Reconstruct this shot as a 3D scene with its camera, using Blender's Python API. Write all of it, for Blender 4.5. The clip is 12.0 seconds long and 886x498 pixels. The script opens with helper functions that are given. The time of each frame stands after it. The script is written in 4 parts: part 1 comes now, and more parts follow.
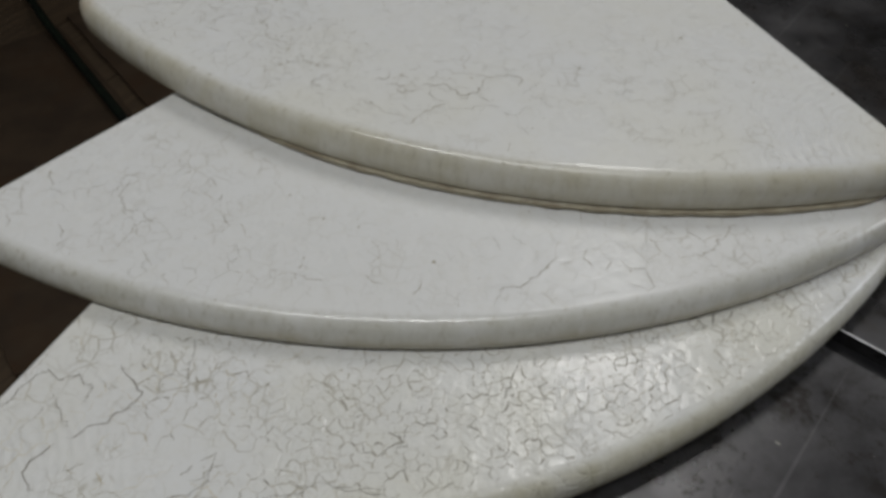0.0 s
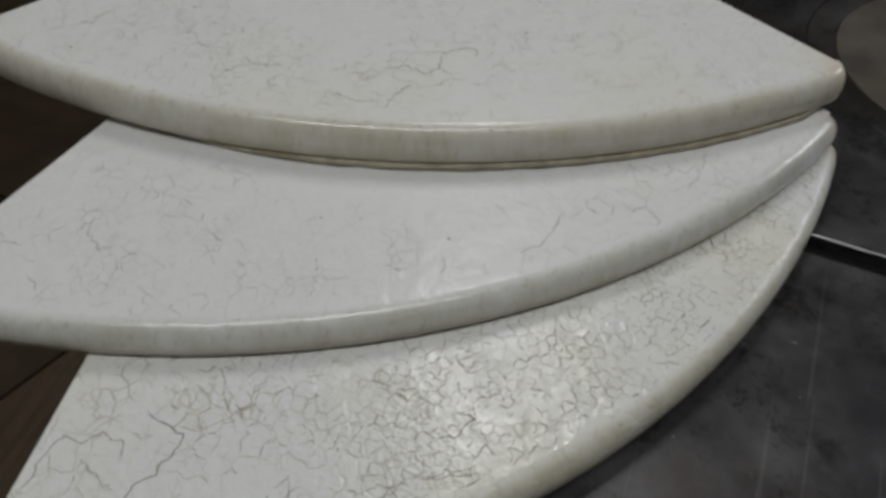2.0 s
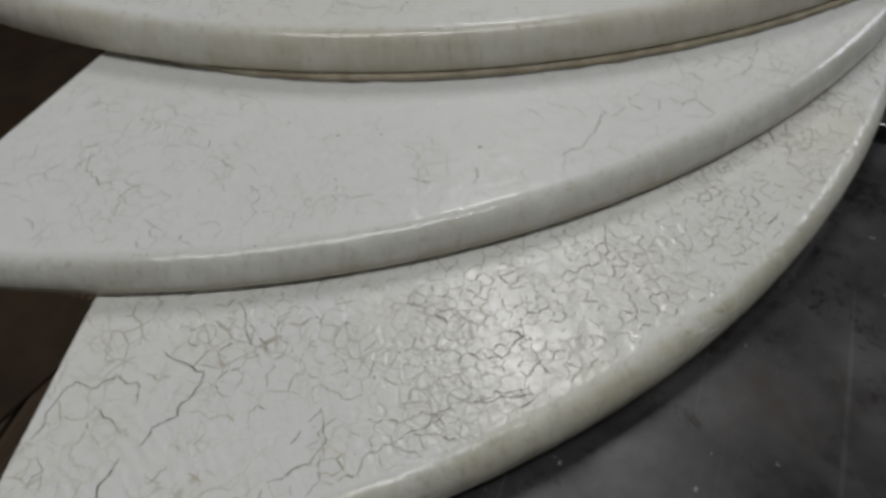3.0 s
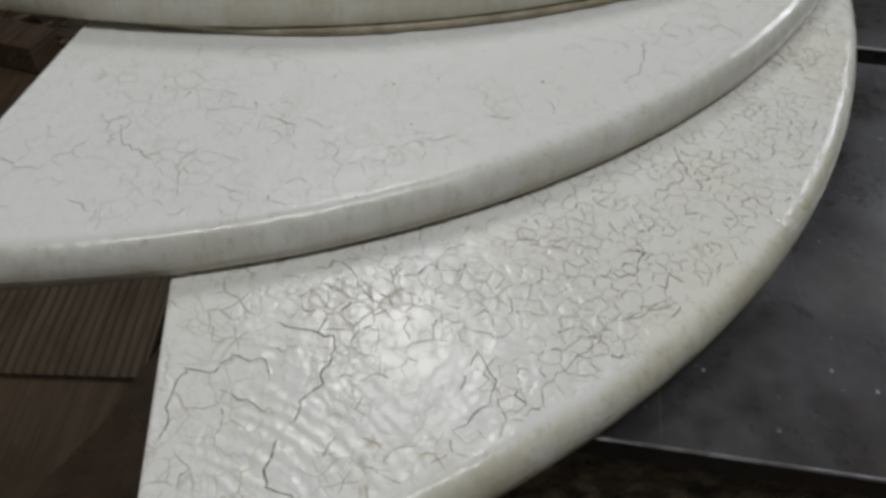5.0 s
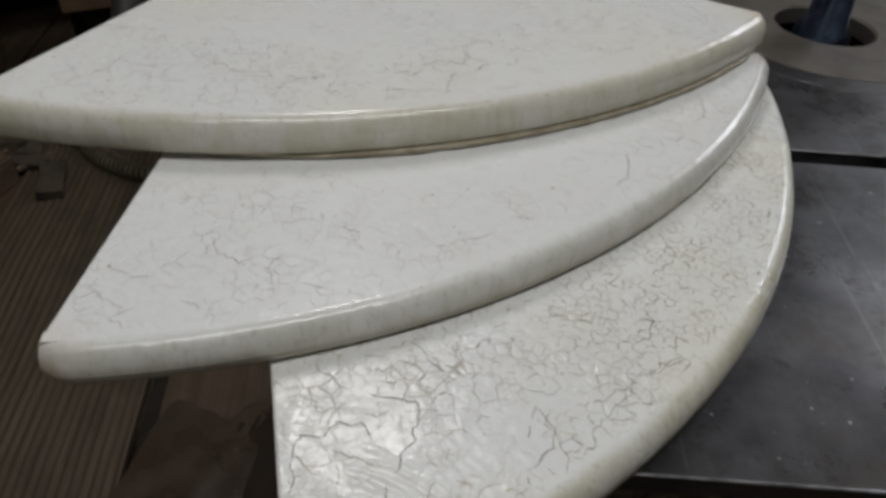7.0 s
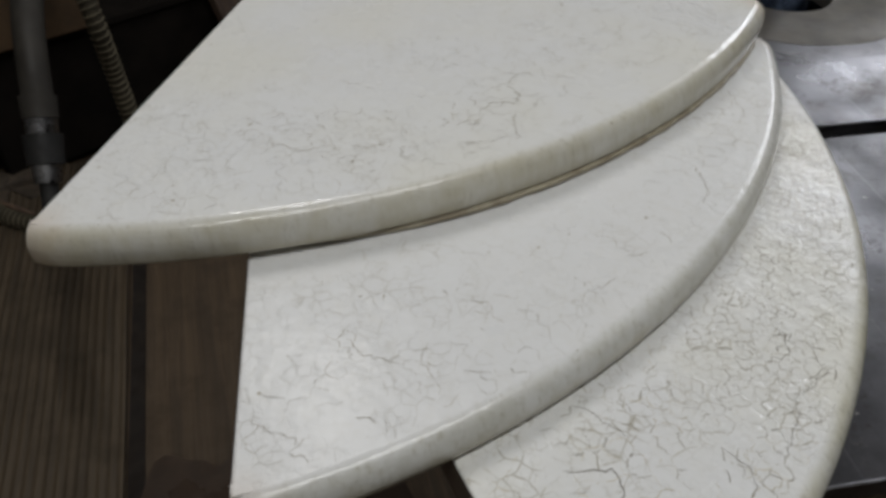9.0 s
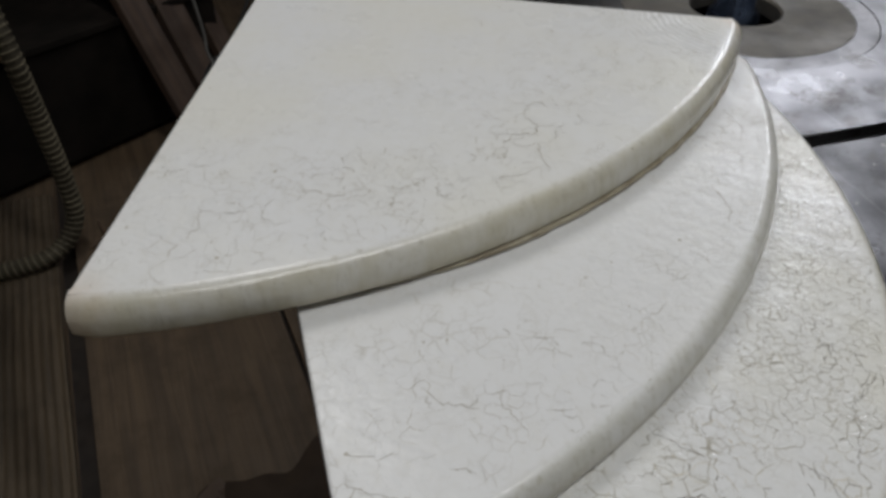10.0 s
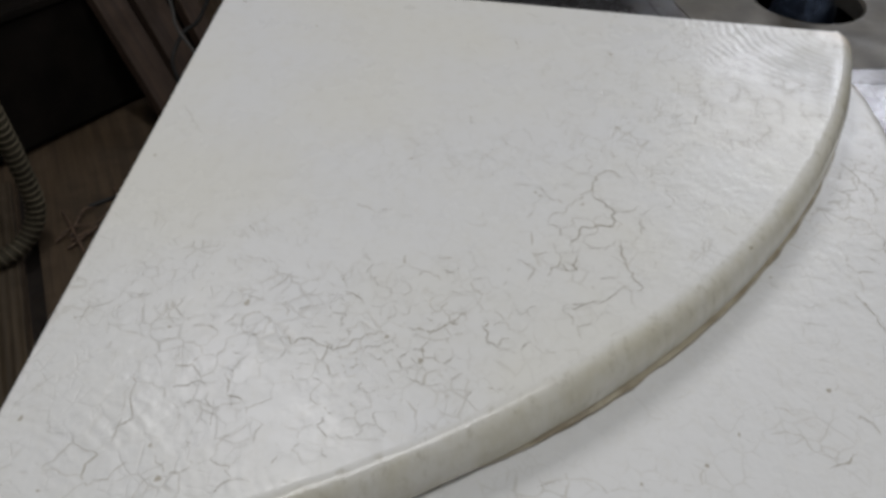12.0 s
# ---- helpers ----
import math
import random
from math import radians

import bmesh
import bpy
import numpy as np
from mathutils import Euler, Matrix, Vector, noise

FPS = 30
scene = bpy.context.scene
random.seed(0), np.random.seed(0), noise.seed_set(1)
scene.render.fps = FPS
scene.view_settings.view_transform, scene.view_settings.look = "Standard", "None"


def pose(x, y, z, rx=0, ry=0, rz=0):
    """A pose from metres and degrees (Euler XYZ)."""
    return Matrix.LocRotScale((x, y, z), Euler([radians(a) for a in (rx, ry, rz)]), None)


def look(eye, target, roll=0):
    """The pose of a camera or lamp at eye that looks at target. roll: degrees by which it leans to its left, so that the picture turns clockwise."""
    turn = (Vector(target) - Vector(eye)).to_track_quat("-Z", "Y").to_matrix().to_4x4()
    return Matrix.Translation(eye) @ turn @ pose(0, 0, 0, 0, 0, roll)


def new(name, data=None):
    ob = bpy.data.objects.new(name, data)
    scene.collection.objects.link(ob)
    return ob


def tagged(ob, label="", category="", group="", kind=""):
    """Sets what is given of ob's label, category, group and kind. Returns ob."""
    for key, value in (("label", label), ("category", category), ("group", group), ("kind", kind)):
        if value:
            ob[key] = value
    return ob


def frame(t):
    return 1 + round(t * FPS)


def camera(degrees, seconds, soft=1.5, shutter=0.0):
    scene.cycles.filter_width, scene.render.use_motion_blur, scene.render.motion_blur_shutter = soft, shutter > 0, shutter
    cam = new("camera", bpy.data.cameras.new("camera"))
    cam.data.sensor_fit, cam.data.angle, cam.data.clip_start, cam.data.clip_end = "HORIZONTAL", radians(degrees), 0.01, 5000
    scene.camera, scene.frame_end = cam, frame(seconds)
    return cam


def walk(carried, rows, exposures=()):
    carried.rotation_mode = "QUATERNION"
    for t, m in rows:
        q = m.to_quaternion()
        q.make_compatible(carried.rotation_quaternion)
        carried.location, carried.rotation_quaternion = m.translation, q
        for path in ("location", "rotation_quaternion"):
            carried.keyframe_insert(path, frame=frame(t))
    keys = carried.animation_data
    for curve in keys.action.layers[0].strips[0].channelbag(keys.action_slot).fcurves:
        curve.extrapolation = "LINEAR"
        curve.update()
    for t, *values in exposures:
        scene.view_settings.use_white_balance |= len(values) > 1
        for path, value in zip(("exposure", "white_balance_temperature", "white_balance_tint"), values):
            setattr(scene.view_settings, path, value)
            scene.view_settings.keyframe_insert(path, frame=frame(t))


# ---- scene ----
cam = camera(60.3, 12.0, soft=3.5)
PATH = [
    (0, (0.002, 0.037, 1.144), (0.007, 1.365, -0.353), 0.7),
    (0.5, (-0.027, 0.034, 1.143), (0.042, 1.353, -0.36), -0.1),
    (1, (-0.047, 0.034, 1.14), (0.101, 1.355, -0.355), -0.0),
    (1.5, (-0.059, 0.04, 1.138), (0.209, 1.347, -0.352), 0.8),
    (2, (-0.075, 0.04, 1.129), (0.328, 1.329, -0.346), 2.5),
    (2.5, (-0.079, 0.051, 1.123), (0.255, 1.273, -0.426), -3.1),
    (2.7, (-0.072, 0.041, 1.104), (0.216, 1.305, -0.419), -4.6),
    (4.3, (-0.155, 0.072, 1.066), (0.566, 1.216, -0.407), 4.4),
    (4.5, (-0.161, 0.074, 1.062), (0.56, 1.193, -0.431), 3.9),
    (5, (-0.177, 0.071, 1.058), (0.571, 1.187, -0.423), 3.4),
    (5.5, (-0.195, 0.069, 1.065), (0.626, 1.167, -0.392), 4.1),
    (6, (-0.209, 0.062, 1.069), (0.669, 1.207, -0.315), 4.3),
    (6.5, (-0.231, 0.045, 1.073), (0.72, 1.252, -0.207), 3.3),
    (6.7, (-0.236, 0.049, 1.084), (0.732, 1.249, -0.19), 4.1),
    (8.3, (-0.265, 0.095, 1.1), (0.781, 1.199, -0.198), 1.8),
    (8.5, (-0.272, 0.103, 1.105), (0.787, 1.189, -0.2), 1.4),
    (9, (-0.294, 0.147, 1.115), (0.841, 1.141, -0.199), 0.0),
    (9.5, (-0.317, 0.182, 1.124), (0.92, 1.054, -0.183), 1.7),
    (10, (-0.324, 0.202, 1.123), (0.956, 1.041, -0.164), 1.1),
    (10.5, (-0.32, 0.229, 1.117), (0.926, 1.025, -0.23), 2.0),
    (11, (-0.298, 0.258, 1.106), (0.961, 1.054, -0.23), 1.7),
    (11.5, (-0.258, 0.297, 1.103), (1.042, 1.009, -0.239), 3.6),
    (12, (-0.218, 0.3, 1.1), (1.018, 1.059, -0.276), 1.4),
]
walk(cam, [(t, look(eye, target, roll)) for t, eye, target, roll in PATH],
     exposures=((0, -0.26, 6500, 10), (2.5, -0.32, 6500, 10), (4.5, -0.13, 6500, 10), (6.5, -0.07, 6540, 11), (9.0, -0.08, 6500, 11), (12, -0.12, 6420, 12.5)))

# ---- world, lamps, exposure ----
from mathutils import geometry

world = bpy.data.worlds.new("world")
scene.world = world
world.use_nodes = True
sky = world.node_tree.nodes.new("ShaderNodeTexSky")
sky.sky_type = 'NISHITA'
sky.sun_disc = False
sky.sun_elevation, sky.sun_rotation = radians(35), radians(90)
world.node_tree.links.new(sky.outputs[0], world.node_tree.nodes["Background"].inputs[0])
world.node_tree.nodes["Background"].inputs[1].default_value = 0.08


def area_lamp(name, m, sx, sy, watts, colour):
    data = bpy.data.lights.new(name, 'AREA')
    data.shape, data.size, data.size_y = 'RECTANGLE', sx, sy
    data.energy, data.color = watts, colour
    ob = new(name, data)
    ob.matrix_world = m
    return ob


TUBE = (0.42, 1.17, 2.33)          # the fluorescent lamp over the machine
area_lamp("tube_light", pose(*TUBE, 0, 0, -12), 0.075, 0.60, 8.4, (1.0, 0.985, 0.95))
area_lamp("window_light", pose(2.68, 0.42, 2.12, 0, 90, 0), 0.60, 0.80, 14.0, (0.89, 0.93, 1.0))
FILL_TUBE = (-0.25, -0.12, 2.48)   # added fill lamp behind the viewpoint, unseen, softens the shadows
area_lamp("fill_tube_light", pose(*FILL_TUBE, 0, 0, 78), 0.24, 1.3, 14.6, (0.976, 0.985, 0.966))


# ---- materials ----
class Mat:
    """A small builder of node materials."""

    def __init__(self, name):
        self.m = bpy.data.materials.new(name)
        self.m.use_nodes = True
        self.t = self.m.node_tree
        self.bsdf = self.t.nodes["Principled BSDF"]
        self.co = self.t.nodes.new("ShaderNodeTexCoord").outputs["Object"]

    def node(self, kind, **values):
        n = self.t.nodes.new("ShaderNode" + kind)
        for key, value in values.items():
            socket = n.inputs[key.replace("_", " ").title()] if not key.startswith("i") or not key[1:].isdigit() else n.inputs[int(key[1:])]
            if isinstance(value, bpy.types.NodeSocket):
                self.t.links.new(value, socket)
            else:
                socket.default_value = value
        return n

    def set(self, **values):
        for key, value in values.items():
            socket = self.bsdf.inputs[key.replace("_", " ").title().replace("Ior", "IOR")]
            if isinstance(value, bpy.types.NodeSocket):
                self.t.links.new(value, socket)
            else:
                socket.default_value = value
        return self

    def math(self, op, a, b=0.0, clamp=False):
        n = self.t.nodes.new("ShaderNodeMath")
        n.operation, n.use_clamp = op, clamp
        for i, v in enumerate((a, b)):
            if isinstance(v, bpy.types.NodeSocket):
                self.t.links.new(v, n.inputs[i])
            else:
                n.inputs[i].default_value = v
        return n.outputs[0]

    def ramp(self, value, lo, hi, a=0.0, b=1.0, smooth=True):
        n = self.t.nodes.new("ShaderNodeMapRange")
        n.interpolation_type = 'SMOOTHSTEP' if smooth else 'LINEAR'
        self.t.links.new(value, n.inputs[0])
        for i, v in ((1, lo), (2, hi), (3, a), (4, b)):
            n.inputs[i].default_value = v
        return n.outputs[0]

    def noise(self, scale, detail=3.0, rough=0.55, vector=None, distort=0.0):
        n = self.t.nodes.new("ShaderNodeTexNoise")
        self.t.links.new(vector or self.co, n.inputs["Vector"])
        n.inputs["Scale"].default_value, n.inputs["Detail"].default_value = scale, detail
        n.inputs["Roughness"].default_value, n.inputs["Distortion"].default_value = rough, distort
        return n.outputs[0]

    def colour_noise(self, scale, detail=2.0):
        n = self.t.nodes.new("ShaderNodeTexNoise")
        self.t.links.new(self.co, n.inputs["Vector"])
        n.inputs["Scale"].default_value, n.inputs["Detail"].default_value = scale, detail
        return n.outputs["Color"]

    def stretch(self, sx, sy, sz, vector=None, turn=0.0, shift=(0, 0, 0)):
        n = self.t.nodes.new("ShaderNodeMapping")
        self.t.links.new(vector or self.co, n.inputs[0])
        n.inputs[1].default_value = shift
        n.inputs[2].default_value = (0, 0, radians(turn))
        n.inputs[3].default_value = (sx, sy, sz)
        return n.outputs[0]

    def mix(self, fac, a, b):
        n = self.t.nodes.new("ShaderNodeMix")
        n.data_type = 'RGBA'
        for socket, v in ((n.inputs[0], fac), (n.inputs[6], a), (n.inputs[7], b)):
            if isinstance(v, bpy.types.NodeSocket):
                self.t.links.new(v, socket)
            else:
                socket.default_value = (*v, 1.0) if isinstance(v, tuple) else v
        return n.outputs[2]

    def bump(self, height, strength, distance, normal=None):
        n = self.t.nodes.new("ShaderNodeBump")
        self.t.links.new(height, n.inputs["Height"])
        n.inputs["Strength"].default_value, n.inputs["Distance"].default_value = strength, distance
        if normal:
            self.t.links.new(normal, n.inputs["Normal"])
        return n.outputs[0]


ARC_X, ARC_Y, ARC_R = -0.0817, -0.0826, 0.4575     # the front curve in a shelf's own axes, its apex at the origin
WEDGE = radians(83.0)


TIP_L = ARC_X + math.sqrt((ARC_R - 0.004) ** 2 - ARC_Y ** 2)      # the two front tips, from the apex
TIP_R = 0.3578


def cream_paint(name, seed, ripple, hammer=0.26, shine=0.38, rim_r=ARC_R, tips=(1.0, 1.0), warm=(0.690, 0.686, 0.658), wax=(0.520, 0.502, 0.412), net_depth=0.45, gloss=0.0):
    """Cream white paint, waxed and yellowed along the front with shade painted at its foot, with sanding rings round
    both tips.
    """
    k = Mat(name)
    xyz = k.node("SeparateXYZ", i0=k.co)

    def away(x, y):
        dx, dy = k.math('SUBTRACT', xyz.outputs[0], x), k.math('SUBTRACT', xyz.outputs[1], y)
        return k.math('SQRT', k.math('ADD', k.math('MULTIPLY', dx, dx), k.math('MULTIPLY', dy, dy)))

    q = away(ARC_X, ARC_Y)
    # body colour: cream white, yellowed and greyed in clouds
    base = k.mix(k.ramp(k.noise(8, 4.0), 0.35, 0.7), (0.702, 0.708, 0.708), warm)
    stain = k.ramp(k.noise(38, 5.0, 0.65), 0.45, 0.90, 0.0, 0.14)
    base = k.mix(stain, base, (0.63, 0.60, 0.52))
    # rubbed antique wax along the rounded front
    edge = k.math('MULTIPLY', k.ramp(q, rim_r - 0.010, rim_r - 0.003), k.ramp(k.noise(48, 6.0, 0.7, k.stretch(1, 1, 0.35)), 0.28, 0.70, 0.35, 0.90))
    base = k.mix(edge, base, wax)
    low = k.math('MULTIPLY', k.ramp(q, rim_r - 0.012, rim_r - 0.006), k.ramp(k.noise(230, 5.0, 0.75, k.stretch(1, 1, 0.3)), 0.50, 0.72, 0.0, 0.50))
    base = k.mix(low, base, (0.33, 0.30, 0.22))
    # wax rubbed on from below plus the foot's shade, painted in, broken upper border
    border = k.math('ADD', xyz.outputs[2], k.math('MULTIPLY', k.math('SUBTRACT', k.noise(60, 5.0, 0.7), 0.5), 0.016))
    foot_wax_shade = k.math('MULTIPLY', k.ramp(border, 0.001, 0.013, 0.72, 0.0), k.ramp(q, rim_r - 0.012, rim_r - 0.006))
    base = k.mix(foot_wax_shade, base, (0.40, 0.355, 0.235))
    for x, y in ((TIP_L, 0.0), (TIP_R * math.cos(WEDGE), TIP_R * math.sin(WEDGE))):
        base = k.mix(k.math('MULTIPLY', k.ramp(away(x, y), 0.004, 0.026, 0.55, 0.0), k.noise(90, 4.0)), base, (0.50, 0.33, 0.20))
    specks = k.ramp(k.noise(190, 2.0, 0.5, k.stretch(1, 1, 1, None, 0, (seed, 5, 0))), 0.745, 0.775, 0.0, 0.75)
    base = k.mix(specks, base, (0.28, 0.24, 0.16))
    # hairline net between the open cracks, strongest in a band behind the front, and a fine mottle of the wax
    wander = k.node("VectorMath", i0=k.colour_noise(70, 2.0), i1=(-0.5, -0.5, -0.5)).outputs[0]
    bent = k.node("VectorMath", i0=wander)
    bent.operation = 'SCALE'
    bent.inputs["Scale"].default_value = 0.006
    place = k.node("VectorMath", i0=k.node("VectorMath", i0=k.co, i1=bent.outputs[0]).outputs[0], i1=(seed, seed * 0.37, 0.0)).outputs[0]
    flat_place = k.stretch(1, 1, 0, place)
    hair = None
    for size, depth in ((118.0, 1.0), (215.0, 0.7)):
        net = k.node("TexVoronoi", vector=flat_place, scale=size)
        net.feature = 'DISTANCE_TO_EDGE'
        gone = k.ramp(k.noise(size * 0.42, 3.0, 0.6, k.stretch(1, 1, 0, None, 0, (seed, size * 0.01, 0))), 0.47, 0.60)
        one = k.math('MULTIPLY', k.math('MULTIPLY', k.ramp(net.outputs["Distance"], 0.006, 0.055, 1.0, 0.0), gone), depth)
        hair = k.math('MAXIMUM', hair, one) if hair else one
    band = k.math('MULTIPLY', k.ramp(q, rim_r - 0.19, rim_r - 0.09), k.ramp(q, rim_r - 0.010, rim_r - 0.007, 1.0, 0.0))
    hair = k.math('MULTIPLY', hair, k.math('MULTIPLY', band, k.ramp(k.noise(13, 2.0), 0.36, 0.60, 0.15, 1.0)))
    base = k.mix(k.math('MULTIPLY', hair, net_depth), base, (0.33, 0.30, 0.225))
    base = k.mix(k.ramp(k.noise(150, 4.0, 0.7), 0.46, 0.74, 0.0, 0.24), base, (0.60, 0.585, 0.53))
    colour = base
    # relief: paint film, sanding rings round both tips, cracks with lifted rims
    rings = None
    for share, (x, y) in zip(tips, ((TIP_L - 0.004, 0.004), (TIP_R * math.cos(WEDGE), TIP_R * math.sin(WEDGE) - 0.004))):
        wave = k.t.nodes.new("ShaderNodeTexWave")
        wave.wave_type, wave.rings_direction, wave.wave_profile = 'RINGS', 'Z', 'SIN'
        k.t.links.new(k.stretch(1, 1, 0, None, 0, (-x, -y, 0)), wave.inputs["Vector"])
        wave.inputs["Scale"].default_value = 0.314 / 0.0050
        wave.inputs["Distortion"].default_value, wave.inputs["Detail"].default_value = 4.5, 2.0
        wave.inputs["Detail Scale"].default_value = 1.2
        d = away(x, y)
        one = k.math('MULTIPLY', wave.outputs[0], k.math('MULTIPLY', k.ramp(d, 0.010, 0.030), k.ramp(d, 0.060, 0.105, share, 0.0)))
        rings = k.math('ADD', rings, one) if rings else one
    rings = k.math('MULTIPLY', k.math('MULTIPLY', rings, k.ramp(k.noise(42, 3.0), 0.38, 0.62, 0.05, 1.0)), k.ramp(q, rim_r - 0.013, rim_r - 0.009, 1.0, 0.0))
    n1 = k.bump(k.noise(330, 3.0), 0.20, 0.0006)
    n2 = k.bump(k.noise(120, 2.0), hammer, 0.0020, n1)
    n2 = k.bump(k.math('SUBTRACT', 1.0, hair), 0.40, 0.0006, n2)
    if hammer > 0.3:
        # lifted rims of the crackle
        cells = k.node("TexVoronoi", vector=k.node("VectorMath", i0=k.co, i1=(seed, 0.0, 0.0)).outputs[0], scale=150.0)
        cells.feature = 'DISTANCE_TO_EDGE'
        lift = k.math('MULTIPLY', k.ramp(cells.outputs["Distance"], 0.0, 0.16), k.ramp(k.noise(14, 2.0), 0.40, 0.58))
        n2 = k.bump(lift, 0.34, 0.0007, n2)
    n3 = k.bump(rings, ripple, 0.0009, n2)
    k.set(base_color=colour, normal=n3, roughness=k.math('SUBTRACT', k.ramp(k.noise(26, 4.0), 0.3, 0.7, 0.25 - gloss, 0.36 - gloss), k.ramp(q, rim_r - 0.011, rim_r - 0.006, 0.0, 0.11 - gloss)), specular_ior_level=k.ramp(q, rim_r - 0.011, rim_r - 0.007, shine, 0.42))
    return k.m


def plain_stuff(name, a, b, scale, rough=(0.5, 0.8), metal=0.0, bump=(0.3, 0.002), spots=None, stretch=None, shine=0.5):
    """Two blended tones with grime, for the simpler surfaces."""
    k = Mat(name)
    v = k.stretch(*stretch) if stretch else None
    n = k.noise(scale, 5.0, 0.6, v)
    c = k.mix(k.ramp(n, 0.3, 0.7), a, b)
    if spots:
        c = k.mix(k.ramp(k.noise(scale * 0.35, 4.0, 0.65), 0.52, 0.66), c, spots)
    k.set(base_color=c, roughness=k.ramp(k.noise(scale * 0.7, 3.0), 0.3, 0.7, *rough), metallic=metal, specular_ior_level=shine,
          normal=k.bump(k.noise(scale * 3, 4.0, 0.6, v), *bump))
    return k.m


def old_wood(name, a, b, pitch=0.012, rough=(0.55, 0.85), along=1):
    """Weathered boards with open grain that runs along y (1) or x (0)."""
    k = Mat(name)
    s = (1.0, 0.045, 1.0) if along else (0.045, 1.0, 1.0)
    info = k.node("ObjectInfo")
    off = k.node("CombineXYZ", i0=info.outputs["Random"], i1=info.outputs["Random"], i2=info.outputs["Random"])
    far = k.node("VectorMath", i0=off.outputs[0])
    far.operation = 'SCALE'
    far.inputs["Scale"].default_value = 7.0
    moved = k.node("VectorMath", i0=k.co, i1=far.outputs[0])
    moved.operation = 'ADD'
    v = k.stretch(*s, moved.outputs[0])
    grain = k.noise(1.0 / pitch, 5.0, 0.62, v, 0.6)
    fine = k.noise(4.0 / pitch, 3.0, 0.6, v)
    dirt = k.noise(6, 5.0, 0.65)
    c = k.mix(k.ramp(grain, 0.32, 0.68), a, b)
    c = k.mix(k.ramp(dirt, 0.45, 0.72, 0.0, 0.7), c, (a[0] * 0.45, a[1] * 0.45, a[2] * 0.45))
    h = k.math('ADD', grain, k.math('MULTIPLY', fine, 0.4))
    k.set(base_color=c, roughness=k.ramp(dirt, 0.3, 0.7, *rough), normal=k.bump(h, 0.6, 0.004))
    return k.m


def cast_iron(name, a, b, rough=(0.28, 0.46), scratch=1.0):
    """Planed machine iron: worn, scratched, with oil and dust."""
    k = Mat(name)
    blot = k.noise(11, 6.0, 0.62)
    c = k.mix(k.ramp(blot, 0.30, 0.72), a, b)
    c = k.mix(k.ramp(k.noise(21, 6.0, 0.72), 0.53, 0.70, 0.0, 0.85), c, (a[0] * 0.35, a[1] * 0.33, a[2] * 0.30))
    c = k.mix(k.ramp(k.noise(7, 5.0, 0.7), 0.52, 0.64, 0.0, 0.55), c, (a[0] * 0.62, a[1] * 0.52, a[2] * 0.40))
    c = k.mix(k.ramp(k.noise(46, 6.0, 0.8), 0.54, 0.66, 0.0, 0.8), c, (a[0] * 0.30, a[1] * 0.27, a[2] * 0.24))
    c = k.mix(k.ramp(k.noise(33, 6.0, 0.8, k.stretch(1, 1, 1, None, 0, (4, 9, 2))), 0.60, 0.72, 0.0, 0.22), c, (0.26, 0.25, 0.23))
    c = k.mix(k.ramp(k.noise(150, 3.0, 0.6), 0.70, 0.76, 0.0, 0.7), c, (0.46, 0.44, 0.40))
    lines = None
    for turn, s in ((23, 260), (-58, 330), (80, 210)):
        one = k.ramp(k.noise(s, 1.0, 0.4, k.stretch(1, 0.022, 1, None, turn), 0.3), 0.735, 0.755, 0.0, 1.0)
        lines = k.math('MAXIMUM', lines, one) if lines else one
    lines = k.math('MULTIPLY', lines, 0.07 * scratch)
    c = k.mix(lines, c, (0.50, 0.50, 0.50))
    r = k.ramp(k.noise(16, 5.0, 0.65), 0.3, 0.72, *rough)
    k.set(base_color=c, metallic=0.85, roughness=r, normal=k.bump(k.noise(260, 4.0, 0.6), 0.12, 0.0008))
    return k.m


LESS_LOW, LESS_MID, LESS_TOP = 0.0034, 0.0030, -0.0020      # how far each front is sawn back
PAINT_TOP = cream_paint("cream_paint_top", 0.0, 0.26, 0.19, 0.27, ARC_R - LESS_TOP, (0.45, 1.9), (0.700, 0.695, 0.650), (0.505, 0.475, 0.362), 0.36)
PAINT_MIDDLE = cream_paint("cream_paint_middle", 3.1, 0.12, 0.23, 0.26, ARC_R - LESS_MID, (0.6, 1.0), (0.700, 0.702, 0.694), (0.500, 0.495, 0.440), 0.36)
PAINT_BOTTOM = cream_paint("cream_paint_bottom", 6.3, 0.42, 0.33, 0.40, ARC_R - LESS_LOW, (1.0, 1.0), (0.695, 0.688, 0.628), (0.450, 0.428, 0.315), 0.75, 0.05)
RAW_EDGE = plain_stuff("raw_brown_edge", (0.155, 0.118, 0.088), (0.085, 0.062, 0.046), 60, (0.6, 0.85), 0.0, (0.3, 0.001))
LIP_PAINT = plain_stuff("waxed_lip_paint", (0.42, 0.38, 0.28), (0.25, 0.21, 0.145), 70, (0.4, 0.6), 0.0, (0.2, 0.001))


def crack_colour(name, pale, dark):
    """The wax rubbed into the cracks; each crack takes its own depth of tone."""
    k = Mat(name)
    own = k.node("NewGeometry").outputs["Random Per Island"]
    c = k.mix(k.math('POWER', own, 1.5), pale, dark)
    c = k.mix(k.ramp(k.noise(40, 2.0), 0.42, 0.60, 0.0, 0.35), c, (dark[0] * 1.15, dark[1] * 1.0, dark[2] * 0.70))
    k.set(base_color=c, roughness=0.8, specular_ior_level=0.2)
    return k.m


